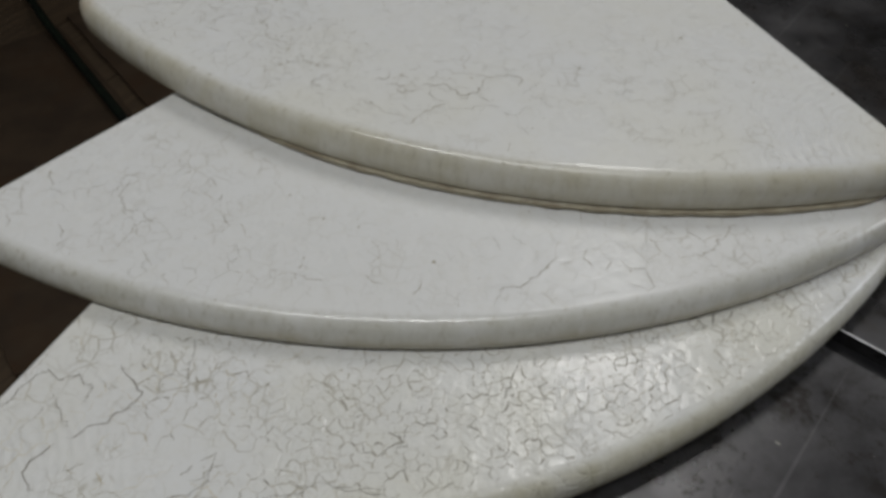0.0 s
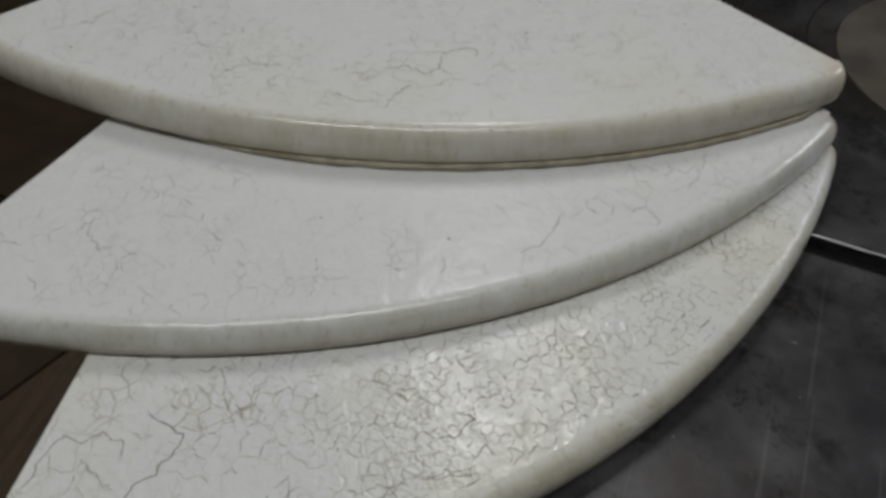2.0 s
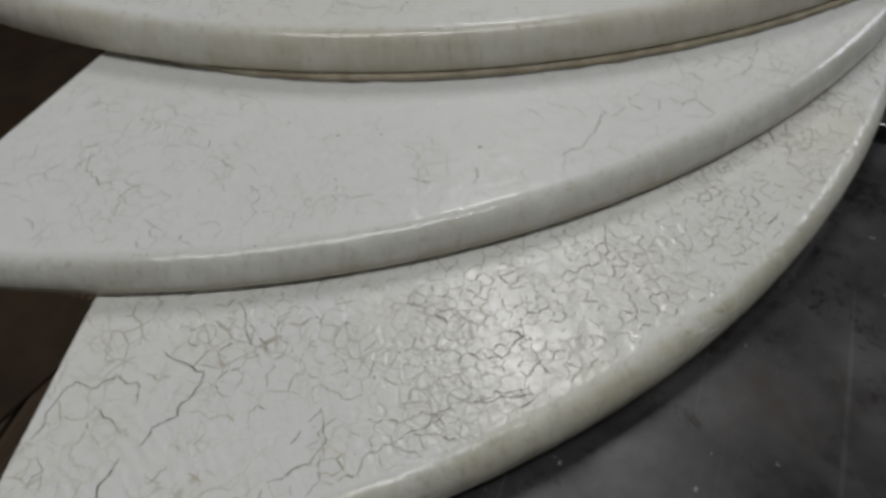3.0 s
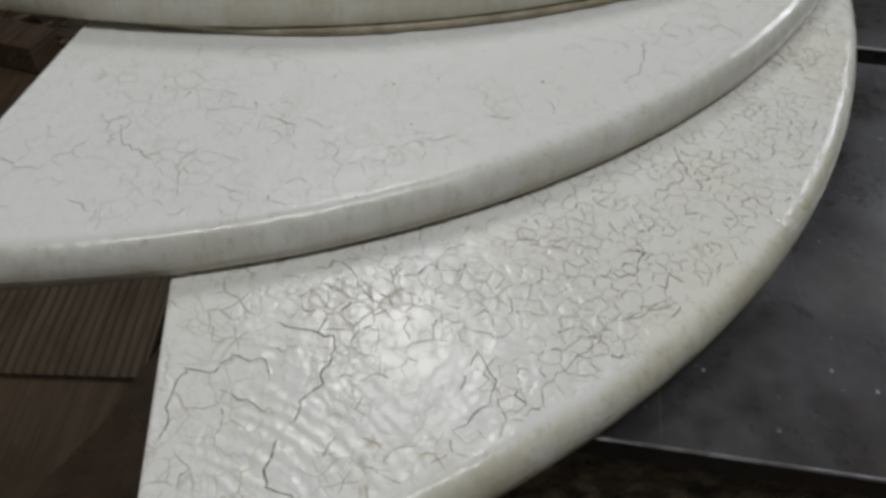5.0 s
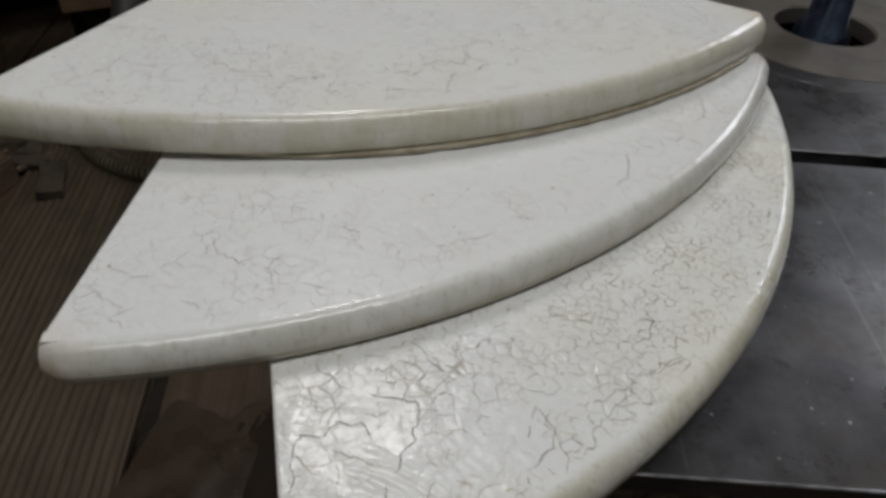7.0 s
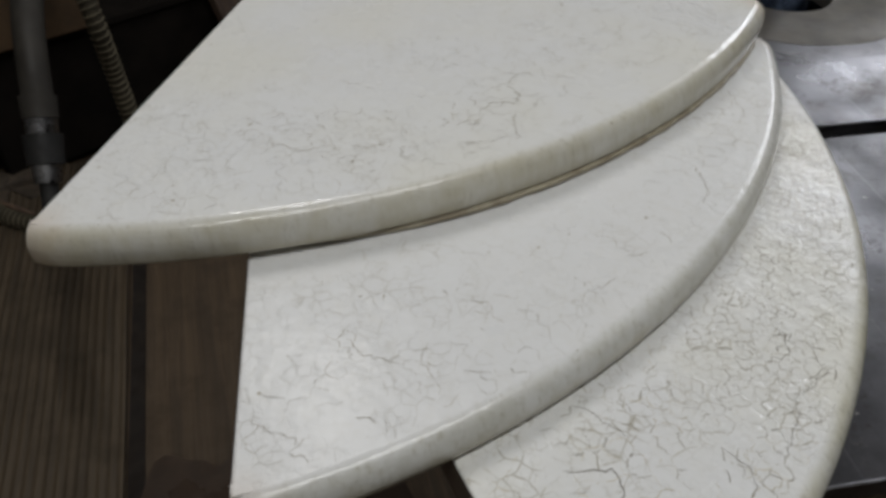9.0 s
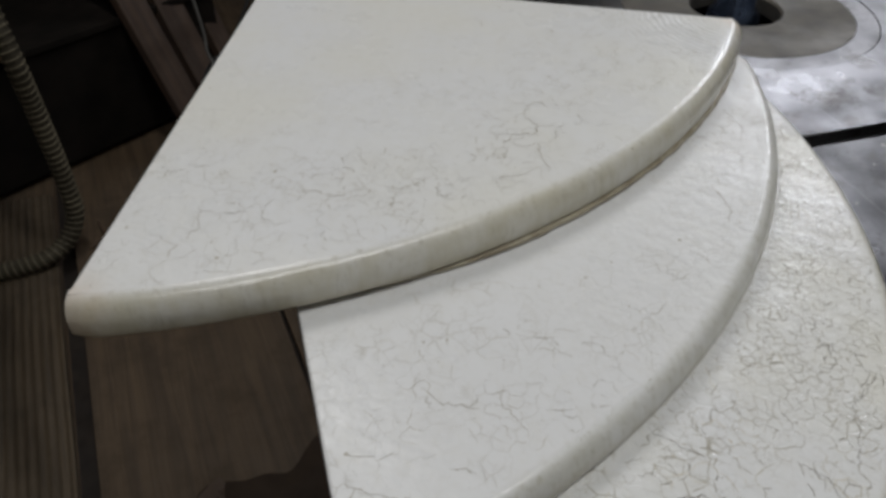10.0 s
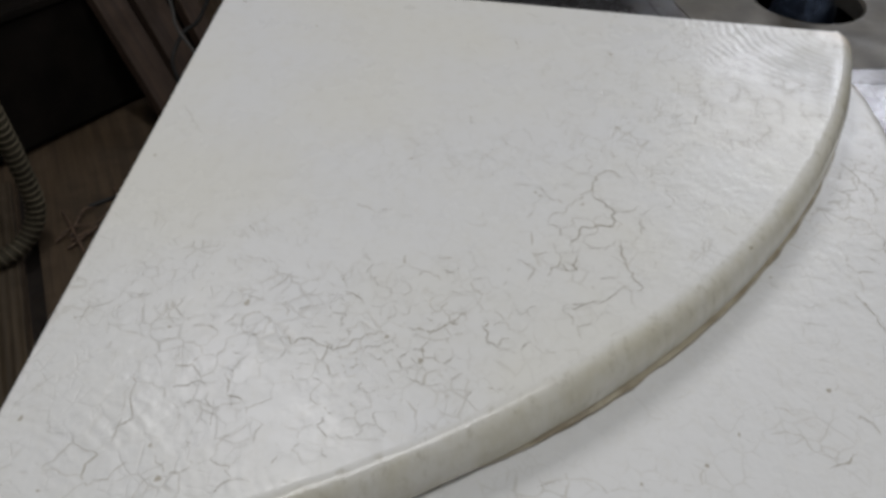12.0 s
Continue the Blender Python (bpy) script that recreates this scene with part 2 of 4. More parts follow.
CRACK = crack_colour("crack_wax", (0.52, 0.50, 0.43), (0.145, 0.127, 0.09))
CRACK_DEEP = crack_colour("deep_crack_wax", (0.15, 0.128, 0.092), (0.075, 0.062, 0.042))
CRACK_OPEN = crack_colour("open_crack_wax", (0.40, 0.375, 0.315), (0.24, 0.22, 0.175))
CRACK_FAINT = crack_colour("faint_crack_wax", (0.60, 0.592, 0.56), (0.30, 0.285, 0.245))
CRACK_TAN = crack_colour("tan_crack_wax", (0.63, 0.605, 0.53), (0.40, 0.36, 0.265))
IRON = cast_iron("planed_iron", (0.138, 0.136, 0.142), (0.046, 0.045, 0.048), (0.24, 0.46), 1.0)
IRON_RING = cast_iron("ring_iron", (0.14, 0.137, 0.140), (0.07, 0.069, 0.071), (0.28, 0.48), 0.3)
DUSTY_RING = plain_stuff("dusty_ring_iron", (0.128, 0.115, 0.094), (0.082, 0.075, 0.064), 30, (0.45, 0.65), 0.5, (0.15, 0.001))
IRON_EDGE = plain_stuff("bright_iron_edge", (0.30, 0.30, 0.31), (0.12, 0.12, 0.12), 60, (0.3, 0.5), 1.0, (0.1, 0.0005))
DARK_IRON = plain_stuff("dark_iron", (0.030, 0.030, 0.034), (0.015, 0.015, 0.016), 40, (0.35, 0.6), 0.6, (0.2, 0.001))
BLUED = plain_stuff("blued_steel", (0.20, 0.27, 0.42), (0.10, 0.14, 0.24), 50, (0.18, 0.34), 1.0, (0.1, 0.0005))
SILVER = plain_stuff("bare_steel", (0.42, 0.42, 0.43), (0.24, 0.24, 0.25), 60, (0.2, 0.4), 1.0, (0.1, 0.0005))
MACHINE = plain_stuff("grimy_machine_paint", (0.19, 0.155, 0.105), (0.008, 0.008, 0.007), 95, (0.25, 0.6), 0.0, (0.8, 0.004), (0.055, 0.038, 0.026))
FLOOR_WOOD = old_wood("floor_wood", (0.102, 0.069, 0.040), (0.062, 0.042, 0.025), 0.016)
RIDGED_WOOD = old_wood("ridged_wood", (0.100, 0.073, 0.044), (0.060, 0.044, 0.027), 0.010)
PLANK_WOOD = old_wood("plank_wood", (0.070, 0.042, 0.026), (0.040, 0.024, 0.016), 0.020)
STICK_WOOD = old_wood("stick_wood", (0.17, 0.11, 0.07), (0.06, 0.04, 0.03), 0.008)
GAP = plain_stuff("packed_dirt", (0.026, 0.019, 0.014), (0.014, 0.010, 0.008), 30, (0.8, 0.95))
FILM = plain_stuff("brown_film", (0.044, 0.029, 0.018), (0.026, 0.017, 0.011), 14, (0.6, 0.8), 0.0, (0.15, 0.003), shine=0.2)
FILM_PALE = plain_stuff("pale_brown_film", (0.075, 0.050, 0.034), (0.045, 0.030, 0.021), 16, (0.22, 0.4), 0.0, (0.2, 0.003))
# hose colour at half strength, shade between the ribs painted in
HOSE_SHADE = plain_stuff("hose_groove_shade", (0.075, 0.065, 0.045), (0.042, 0.036, 0.025), 18, (0.7, 0.9), 0.0, (0.2, 0.001), shine=0.2)
HOSE = plain_stuff("hose_plastic", (0.15, 0.13, 0.088), (0.085, 0.074, 0.050), 18, (0.6, 0.85), 0.0, (0.2, 0.001), shine=0.25)
PIPE = plain_stuff("grey_pipe", (0.040, 0.035, 0.028), (0.022, 0.019, 0.015), 16, (0.5, 0.8), 0.0, (0.2, 0.001))
BLACK = plain_stuff("black_rubber", (0.012, 0.012, 0.012), (0.02, 0.019, 0.018), 40, (0.5, 0.8))
SHEET = plain_stuff("dirty_board", (0.072, 0.049, 0.031), (0.044, 0.030, 0.020), 7, (0.6, 0.85), 0.0, (0.15, 0.002), (0.060, 0.036, 0.020), shine=0.3)
GREEN_RUBBER = plain_stuff("green_rubber", (0.010, 0.016, 0.010), (0.006, 0.009, 0.007), 30, (0.6, 0.85), shine=0.2)
CARD = plain_stuff("brown_cardboard", (0.105, 0.064, 0.032), (0.066, 0.041, 0.022), 12, (0.7, 0.9))
RUBBLE = plain_stuff("offcuts", (0.09, 0.068, 0.048), (0.04, 0.031, 0.022), 25, (0.7, 0.95))
# near-black boards, the shade of the unlit depth put into their colour
SHADE_BOARD = plain_stuff("shade_dark_board", (0.014, 0.011, 0.009), (0.007, 0.006, 0.005), 10, (0.75, 0.95), shine=0.12)
PLASTER = plain_stuff("grey_plaster", (0.34, 0.325, 0.30), (0.26, 0.25, 0.235), 5, (0.8, 0.95))
WHITE = plain_stuff("ceiling_white", (0.40, 0.39, 0.37), (0.34, 0.33, 0.31), 6, (0.8, 0.95))
LAMP_BODY = plain_stuff("lamp_enamel", (0.75, 0.75, 0.73), (0.68, 0.68, 0.66), 20, (0.3, 0.5))
CABLE = plain_stuff("grey_cable", (0.11, 0.108, 0.10), (0.07, 0.068, 0.064), 40, (0.35, 0.5))
GLASS = Mat("window_glass").set(roughness=0.02, transmission_weight=1.0, ior=1.45).m


# ---- mesh helpers ----
def part(name, bm, material, parent=None, label=""):
    """Links a bmesh as one mesh object, under a thing where one is given."""
    bmesh.ops.recalc_face_normals(bm, faces=bm.faces)
    data = bpy.data.meshes.new(name)
    bm.to_mesh(data)
    bm.free()
    data.materials.append(material)
    ob = new(name, data)
    ob.parent = parent
    if label:
        tagged(ob, label)
    return ob


def smooth(ob, degrees=40):
    ob.data.shade_smooth()
    mod = ob.modifiers.new("edges", 'EDGE_SPLIT')
    mod.split_angle = radians(degrees)
    return ob


def box(sx, sy, sz, m=None, bevel=0.0):
    bm = bmesh.new()
    bmesh.ops.create_cube(bm, size=1.0, matrix=(m or Matrix()) @ Matrix.Diagonal((sx, sy, sz, 1)))
    if bevel:
        bmesh.ops.bevel(bm, geom=bm.edges[:], offset=bevel, segments=2, affect='EDGES', profile=0.6)
    return bm


def lathe(profile, steps=48, m=None, closed=True):
    """A turned form from (radius, height) pairs."""
    bm = bmesh.new()
    rings = []
    for r, z in profile:
        rings.append([bm.verts.new((m or Matrix()) @ Vector((r * math.cos(a), r * math.sin(a), z))) for a in (2 * math.pi * i / steps for i in range(steps))])
    for lo, hi in zip(rings, rings[1:]):
        for i in range(steps):
            bm.faces.new((lo[i], lo[(i + 1) % steps], hi[(i + 1) % steps], hi[i]))
    if closed:
        bm.faces.new(rings[0][::-1])
        bm.faces.new(rings[-1])
    return bm


def spline(points, n):
    """A smooth run of n points through a few control points."""
    pts = [Vector(p) for p in points]
    pts = [2 * pts[0] - pts[1]] + pts + [2 * pts[-1] - pts[-2]]
    out = []
    spans = len(pts) - 3
    for i in range(n + 1):
        f = min(i / n * spans, spans - 1e-6)
        j, u = int(f), f - int(f)
        a, b, c, d = pts[j:j + 4]
        out.append(0.5 * (2 * b + (c - a) * u + (2 * a - 5 * b + 4 * c - d) * u * u + (3 * b - a - 3 * c + d) * u ** 3))
    return out


def sweep(points, radius, steps=12):
    """A round tube along points; radius is a number or a function of the index."""
    bm = bmesh.new()
    rings = []
    side = Vector((0.3, 0.9, 0.2))
    for i, p in enumerate(points):
        way = (points[min(i + 1, len(points) - 1)] - points[max(i - 1, 0)]).normalized()
        side = (side - way * side.dot(way)).normalized()
        up = way.cross(side)
        r = radius(i) if callable(radius) else radius
        rings.append([bm.verts.new(p + r * (math.cos(a) * side + math.sin(a) * up)) for a in (2 * math.pi * k / steps for k in range(steps))])
    for lo, hi in zip(rings, rings[1:]):
        for i in range(steps):
            bm.faces.new((lo[i], lo[(i + 1) % steps], hi[(i + 1) % steps], hi[i]))
    bm.faces.new(rings[0][::-1])
    bm.faces.new(rings[-1])
    return bm


# ---- room ----
X0, X1, Y0, Y1, H = -1.7, 2.7, -1.5, 3.1, 2.62


def setting(name, bm, material, label, category):
    return tagged(part(name, bm, material), label, category, kind="structure")


setting("ceiling", box(X1 - X0 + 0.3, Y1 - Y0 + 0.3, 0.12, pose((X0 + X1) / 2, (Y0 + Y1) / 2, H + 0.06)), WHITE, "dull white plastered workshop ceiling", "ceiling")
setting("wall_west", box(0.15, Y1 - Y0, H, pose(X0 - 0.075, (Y0 + Y1) / 2, H / 2)), PLASTER, "grey plastered workshop wall", "wall")
setting("wall_north", box(X1 - X0 + 0.3, 0.15, H, pose((X0 + X1) / 2, Y1 + 0.075, H / 2)), PLASTER, "grey plastered workshop wall behind the clutter", "wall")
setting("wall_south", box(X1 - X0 + 0.3, 0.15, H, pose((X0 + X1) / 2, Y0 - 0.075, H / 2)), PLASTER, "grey plastered workshop wall", "wall")
WY0, WY1, WZ0, WZ1 = 0.06, 0.78, 1.86, 2.38
bm = box(0.15, Y1 - Y0, WZ0, pose(X1 + 0.075, (Y0 + Y1) / 2, WZ0 / 2))
for sy, y, sz, z in ((WY0 - Y0, (WY0 + Y0) / 2, WZ1 - WZ0, (WZ0 + WZ1) / 2), (Y1 - WY1, (Y1 + WY1) / 2, WZ1 - WZ0, (WZ0 + WZ1) / 2), (Y1 - Y0, (Y0 + Y1) / 2, H - WZ1, (H + WZ1) / 2)):
    bmesh.ops.create_cube(bm, size=1.0, matrix=pose(X1 + 0.075, y, z) @ Matrix.Diagonal((0.15, sy, sz, 1)))
setting("wall_east", bm, PLASTER, "grey plastered workshop wall with a high window", "wall")
win = tagged(new("window_1"), "high wooden workshop window with two panes", "window", kind="structure")
win.location = (X1 + 0.10, (WY0 + WY1) / 2, WZ0)
ww, wh = WY1 - WY0, WZ1 - WZ0
bm = box(0.05, ww, 0.05, pose(0, 0, 0.025))
for sy, sz, y, z in ((ww, 0.05, 0, wh - 0.025), (0.05, wh, -ww / 2 + 0.025, wh / 2), (0.05, wh, ww / 2 - 0.025, wh / 2), (0.04, wh, 0, wh / 2)):
    bmesh.ops.create_cube(bm, size=1.0, matrix=pose(0, y, z) @ Matrix.Diagonal((0.05, sy, sz, 1)))
part("window_frame", bm, LAMP_BODY, win)
for y in (-ww / 4, ww / 4):
    pane = part("pane", box(0.004, ww / 2 - 0.07, wh - 0.1, pose(0, y, wh / 2)), GLASS, win)
    pane.visible_shadow = False

# floor: dirt bed and boards that run nearly along the machine's depth
AXIS = -39.6                                    # degrees by which the machine's width turns from x
MACHINE_AXES = pose(0, 0, 0, 0, 0, AXIS)
FLOOR_AXES = pose(0, 0, 0, 0, 0, AXIS + 7.0)
floor = setting("floor", box(X1 - X0 + 0.3, Y1 - Y0 + 0.3, 0.10, pose((X0 + X1) / 2, (Y0 + Y1) / 2, -0.078)), GAP, "dirty wooden workshop floor of broad dark boards", "floor")

# ---- the machine under the shelves ----
TOP = 0.835
FRONT, SLOT0, SLOT1, BACK = 0.0698, 0.3135, 0.3285, 0.86
END0, END1 = -0.235, 0.72
HU, HV, HR = 0.094, 0.547, 0.042
machine = tagged(new("spindle_moulder"), "old spindle moulder with a scratched dark iron table", "machine")
machine.matrix_world = MACHINE_AXES


def plate(u0, u1, v0, v1, thick, bevel):
    return box(u1 - u0, v1 - v0, thick, pose((u0 + u1) / 2, (v0 + v1) / 2, TOP - thick / 2), bevel)


(part("front_table", plate(END0, END1, FRONT, SLOT0, 0.011, 0.0), IRON, machine, "dark planed iron table plate with a bright worn edge"))


def holed_plate(u0, u1, v0, v1, hole, thick):
    bm = bmesh.new()
    n = 96
    rows = [[], [], [], []]
    corners = [math.atan2(v - HV, u - HU) for u in (u0, u1) for v in (v0, v1)]
    angles = sorted([2 * math.pi * i / n - math.pi for i in range(n)] + corners)
    for a in angles:
        c, s = math.cos(a), math.sin(a)
        reach = min(((u1 if c > 0 else u0) - HU) / c if abs(c) > 1e-9 else 9, ((v1 if s > 0 else v0) - HV) / s if abs(s) > 1e-9 else 9)
        for row, r, z in zip(rows, (hole, reach, reach, hole), (TOP, TOP, TOP - thick, TOP - thick)):
            row.append(bm.verts.new((HU + r * c, HV + r * s, z)))
    for i in range(len(angles)):
        j = (i + 1) % len(angles)
        for a, b in ((0, 1), (1, 2), (2, 3), (3, 0)):
            bm.faces.new((rows[a][i], rows[a][j], rows[b][j], rows[b][i]))
    return bm


part("rear_table", holed_plate(END0, END1, SLOT1, BACK, 0.1285, 0.018), IRON, machine, "dark planed iron table plate round the spindle")
RING_AT = Matrix.Translation((HU, HV, 0))
part("outer_ring", lathe(((0.1080, TOP - 0.016), (0.1280, TOP - 0.016), (0.1280, TOP - 0.0008), (0.1275, TOP - 0.0003), (0.1082, TOP - 0.0003), (0.1080, TOP - 0.0008), (0.1080, TOP - 0.016)), 96, RING_AT, False), IRON_RING, machine, "grey iron insert ring")
part("inner_ring", lathe(((HR, TOP - 0.016), (0.1078, TOP - 0.016), (0.1078, TOP - 0.0006), (0.1076, TOP), (HR + 0.002, TOP), (HR, TOP - 0.002), (HR, TOP - 0.016)), 96, RING_AT, False), DUSTY_RING, machine, "dusty beige insert ring round the opening")
part("slot_bar", box(END1 - END0 - 0.004, SLOT1 - SLOT0 - 0.001, 0.012, pose((END0 + END1) / 2, (SLOT0 + SLOT1) / 2, TOP - 0.0145)), DARK_IRON, machine, "black guide slot across the table")
spindle = smooth(part("spindle", lathe(((0.030, TOP - 0.075), (0.030, TOP - 0.030), (0.026, TOP - 0.026), (0.024, TOP - 0.006), (0.018, TOP + 0.004), (0.015, TOP + 0.035), (0.013, TOP + 0.060)), 48, RING_AT), BLUED, machine, "blued steel spindle in the table opening"))
smooth(part("nut", lathe(((0.034, TOP - 0.045), (0.034, TOP - 0.036), (0.031, TOP - 0.034)), 6, RING_AT @ pose(-0.006, 0.004, 0, 0, 0, 14)), SILVER, spindle, "bare steel nut"))
smooth(part("well", lathe(((0.0, TOP - 0.12), (0.075, TOP - 0.12), (0.075, TOP - 0.017)), 48, RING_AT, False), DARK_IRON, machine, "black well under the opening"))
part("apron", box(END1 - END0 - 0.03, 0.014, 0.13, pose((END0 + END1) / 2, FRONT + 0.014, TOP - 0.0115 - 0.065), 0.003), MACHINE, machine, "grimy dark apron below the table")
part("apron", box(0.014, BACK - FRONT - 0.06, 0.13, pose(END0 + 0.022, (FRONT + BACK) / 2, TOP - 0.0185 - 0.065), 0.003), MACHINE, machine, "grimy dark apron below the table")
part("cabinet", box(END1 - END0 - 0.10, BACK - FRONT - 0.12, 0.68, pose((END0 + END1) / 2 + 0.03, (FRONT + BACK) / 2 + 0.02, 0.34), 0.008), MACHINE, machine, "grimy dark machine cabinet")
for u, s in ((-0.02, 1.0), (0.13, 1.3), (0.30, 0.9)):
    bm = lathe(((0.0, 0.0), (0.016 * s, 0.0), (0.016 * s, 0.006), (0.010 * s, 0.010), (0.0, 0.010)), 6, pose(u, FRONT + 0.015, TOP - 0.055, 90, 0, 0), False)
    part("bolt", bm, DARK_IRON, machine)

for v, z in ((FRONT + 0.0004, TOP - 0.0002), (SLOT1 + 0.0002, TOP - 0.0002)):
    part("bright_edge", sweep([Vector((END0 + (END1 - END0) * k / 8, v, z)) for k in range(9)], 0.0009, 8), IRON_EDGE, machine, "edge of the iron worn bright")

# ---- the three corner shelves ----
def front(inset):
    """Radius, first and last angle of the front curve, set back by inset."""
    r = ARC_R - inset
    sl = ARC_X + math.sqrt(r * r - ARC_Y ** 2)
    c, s = math.cos(WEDGE), math.sin(WEDGE)
    along, across = ARC_X * c + ARC_Y * s, -ARC_X * s + ARC_Y * c
    sr = along + math.sqrt(r * r - across ** 2)
    return r, math.atan2(-ARC_Y, sl - ARC_X), math.atan2(sr * s - ARC_Y, sr * c - ARC_X)


ARC_STEPS = 110


def drawn_in(f, most):
    """A front that is sawn a little flatter towards its last end."""
    f = max(0.0, min(1.0, (f - 0.45) / 0.40))
    return most * f * f * (3 - 2 * f)


def panel_mesh(inset, thick, flat):
    """The flat wedge behind the rounded front."""
    bm = bmesh.new()
    foot = []
    for i in range(ARC_STEPS + 1):
        f = i / ARC_STEPS
        r, a0, a1 = front(inset + drawn_in(f, flat))
        a = a0 + (a1 - a0) * f
        foot.append(bm.verts.new((ARC_X + r * math.cos(a), ARC_Y + r * math.sin(a), 0)))
    foot.append(bm.verts.new((0, 0, 0)))
    face = bm.faces.new(foot)
    up = bmesh.ops.extrude_face_region(bm, geom=[face])
    for v in up["geom"]:
        if isinstance(v, bmesh.types.BMVert):
            v.co.z = thick
    # the two straight edges: bare below, their upper arris eased
    long_edges = [e for e in bm.edges if e.calc_length() > 0.2 and min(v.co.z for v in e.verts) > thick / 2]
    for f in bm.faces:
        f.material_index = 1 if any(e.calc_length() > 0.2 for e in f.edges) and len(f.verts) == 4 else 0
    eased = bmesh.ops.bevel(bm, geom=long_edges, offset=0.0013, segments=2, affect='EDGES', profile=0.5, material=0)
    for f in eased["faces"]:
        f.material_index = 0
    return bm


def edge_mesh(profile, taper=None, rough=0.00014):
    """A moulding along the front: profile is a closed run of (inset, height); taper adds an inset by the share of the way."""
    bm = bmesh.new()
    rings = []
    for i in range(ARC_STEPS + 1):
        f = i / ARC_STEPS
        ring = []
        for inset, z in profile:
            r, a0, a1 = front(inset + (taper(f) if taper else 0.0))
            a = a0 + (a1 - a0) * f
            wob = rough * noise.noise(Vector((f * 46, z * 60, 1.0)))
            ring.append(bm.verts.new((ARC_X + (r + wob) * math.cos(a), ARC_Y + (r + wob) * math.sin(a), z)))
        rings.append(ring)
    n = len(profile)
    for lo, hi in zip(rings, rings[1:]):
        for i in range(n):
            bm.faces.new((lo[i], lo[(i + 1) % n], hi[(i + 1) % n], hi[i]))
    bm.faces.new(rings[0][::-1])
    bm.faces.new(rings[-1])
    return bm


def rounded_edge(thick, depth, foot, heel):
    """A front that rolls over from the top into an upright face; heel is the small round at its foot."""
    roll = 0.0115
    out = []
    for i in range(13):
        a = radians(90 - 7.5 * i)
        out.append((depth * (1 - math.cos(a)), foot + thick - roll * (1 - math.sin(a))))
    out += [(0.0001, foot + heel + 0.002), (0.0004, foot + heel)]
    for i in range(1, 7):
        a = radians(15 * i)
        out.append((0.0004 + heel * (1 - math.cos(a)), foot + heel * (1 - math.sin(a))))
    return out + [(depth, foot)]


T_LOW, T_MID, T_TOP = 0.0212, 0.0180, 0.0192
LIP = 0.0042
Z_LOW = TOP + 0.0006
Z_MID = Z_LOW + T_LOW + 0.0002
Z_TOP = Z_MID + T_MID + 0.0002
GROUP = "crackled corner shelves"


def shelf(label, m, thick, depth, heel, lift, paint, tip, less, flat=0.0):
    ob = tagged(new("corner_shelf"), label, "shelf", GROUP)
    ob.matrix_world = m
    panel = part("panel", panel_mesh(depth + less, thick, flat), paint, ob)
    panel.data.materials.append(RAW_EDGE)
    panel.location.z = lift
    smooth(part("front_edge", edge_mesh(rounded_edge(thick, depth, lift, heel), lambda f: less + drawn_in(f, flat) + tip * (max(0.0, 1 - f / 0.030) ** 2 + max(0.0, 1 - (1 - f) / 0.015) ** 2)), paint, ob, "rounded front edge rubbed with yellowed wax, its foot painted with shade"), 50)
    return ob


lower = shelf("cream crackle-painted wooden corner shelf lying on the iron table", pose(-0.0586, 0.4862, Z_LOW, 0, 0, 245.58), T_LOW, 0.0090, 0.0062, 0.0, PAINT_BOTTOM, 0.0040, LESS_LOW, 0.0030)
middle = shelf("cream crackle-painted wooden corner shelf between two others", pose(-0.0025, 0.5671, Z_MID, 0, 0, 229.19), T_MID, 0.0090, 0.0048, 0.0, PAINT_MIDDLE, 0.0055, LESS_MID)
upper = shelf("cream crackle-painted wooden corner shelf on top of the fan", pose(0.0945, 0.6449, Z_TOP, 0, 0, 210.41), T_TOP, 0.0090, 0.0016, LIP, PAINT_TOP, 0.0030, LESS_TOP)
lip = part("lip", edge_mesh(((0.060, LIP), (0.0030, LIP), (0.0016, LIP - 0.0005), (0.0000, LIP - 0.0011), (-0.0004, LIP * 0.45), (0.0000, 0.0007), (0.0012, 0.0), (0.060, 0.0)), lambda f: -0.0024 + 0.024 * max(0.0, 1 - f / 0.42) ** 1.6 + 0.008 * max(0.0, 1 - (1 - f) / 0.06) ** 1.5, 0.0009), LIP_PAINT, upper, "thin yellowed lip under the shelf front")
smooth(lip, 50)

# ---- the crackle in the paint ----
def kinks(rnd, n, size):
    """Sideways steps of a broken line: a corner every two or three points, straight between."""
    knots = [0]
    while knots[-1] < n:
        knots.append(min(n, knots[-1] + rnd.choice((1, 2, 2, 3))))
    offs = [0.0] + [rnd.gauss(0, size) for _ in knots[1:-1]] + [0.0]
    out = []
    for a, b, p, q in zip(knots, knots[1:], offs, offs[1:]):
        out += [p + (q - p) * i / (b - a) for i in range(b - a)]
    return out + [0.0]


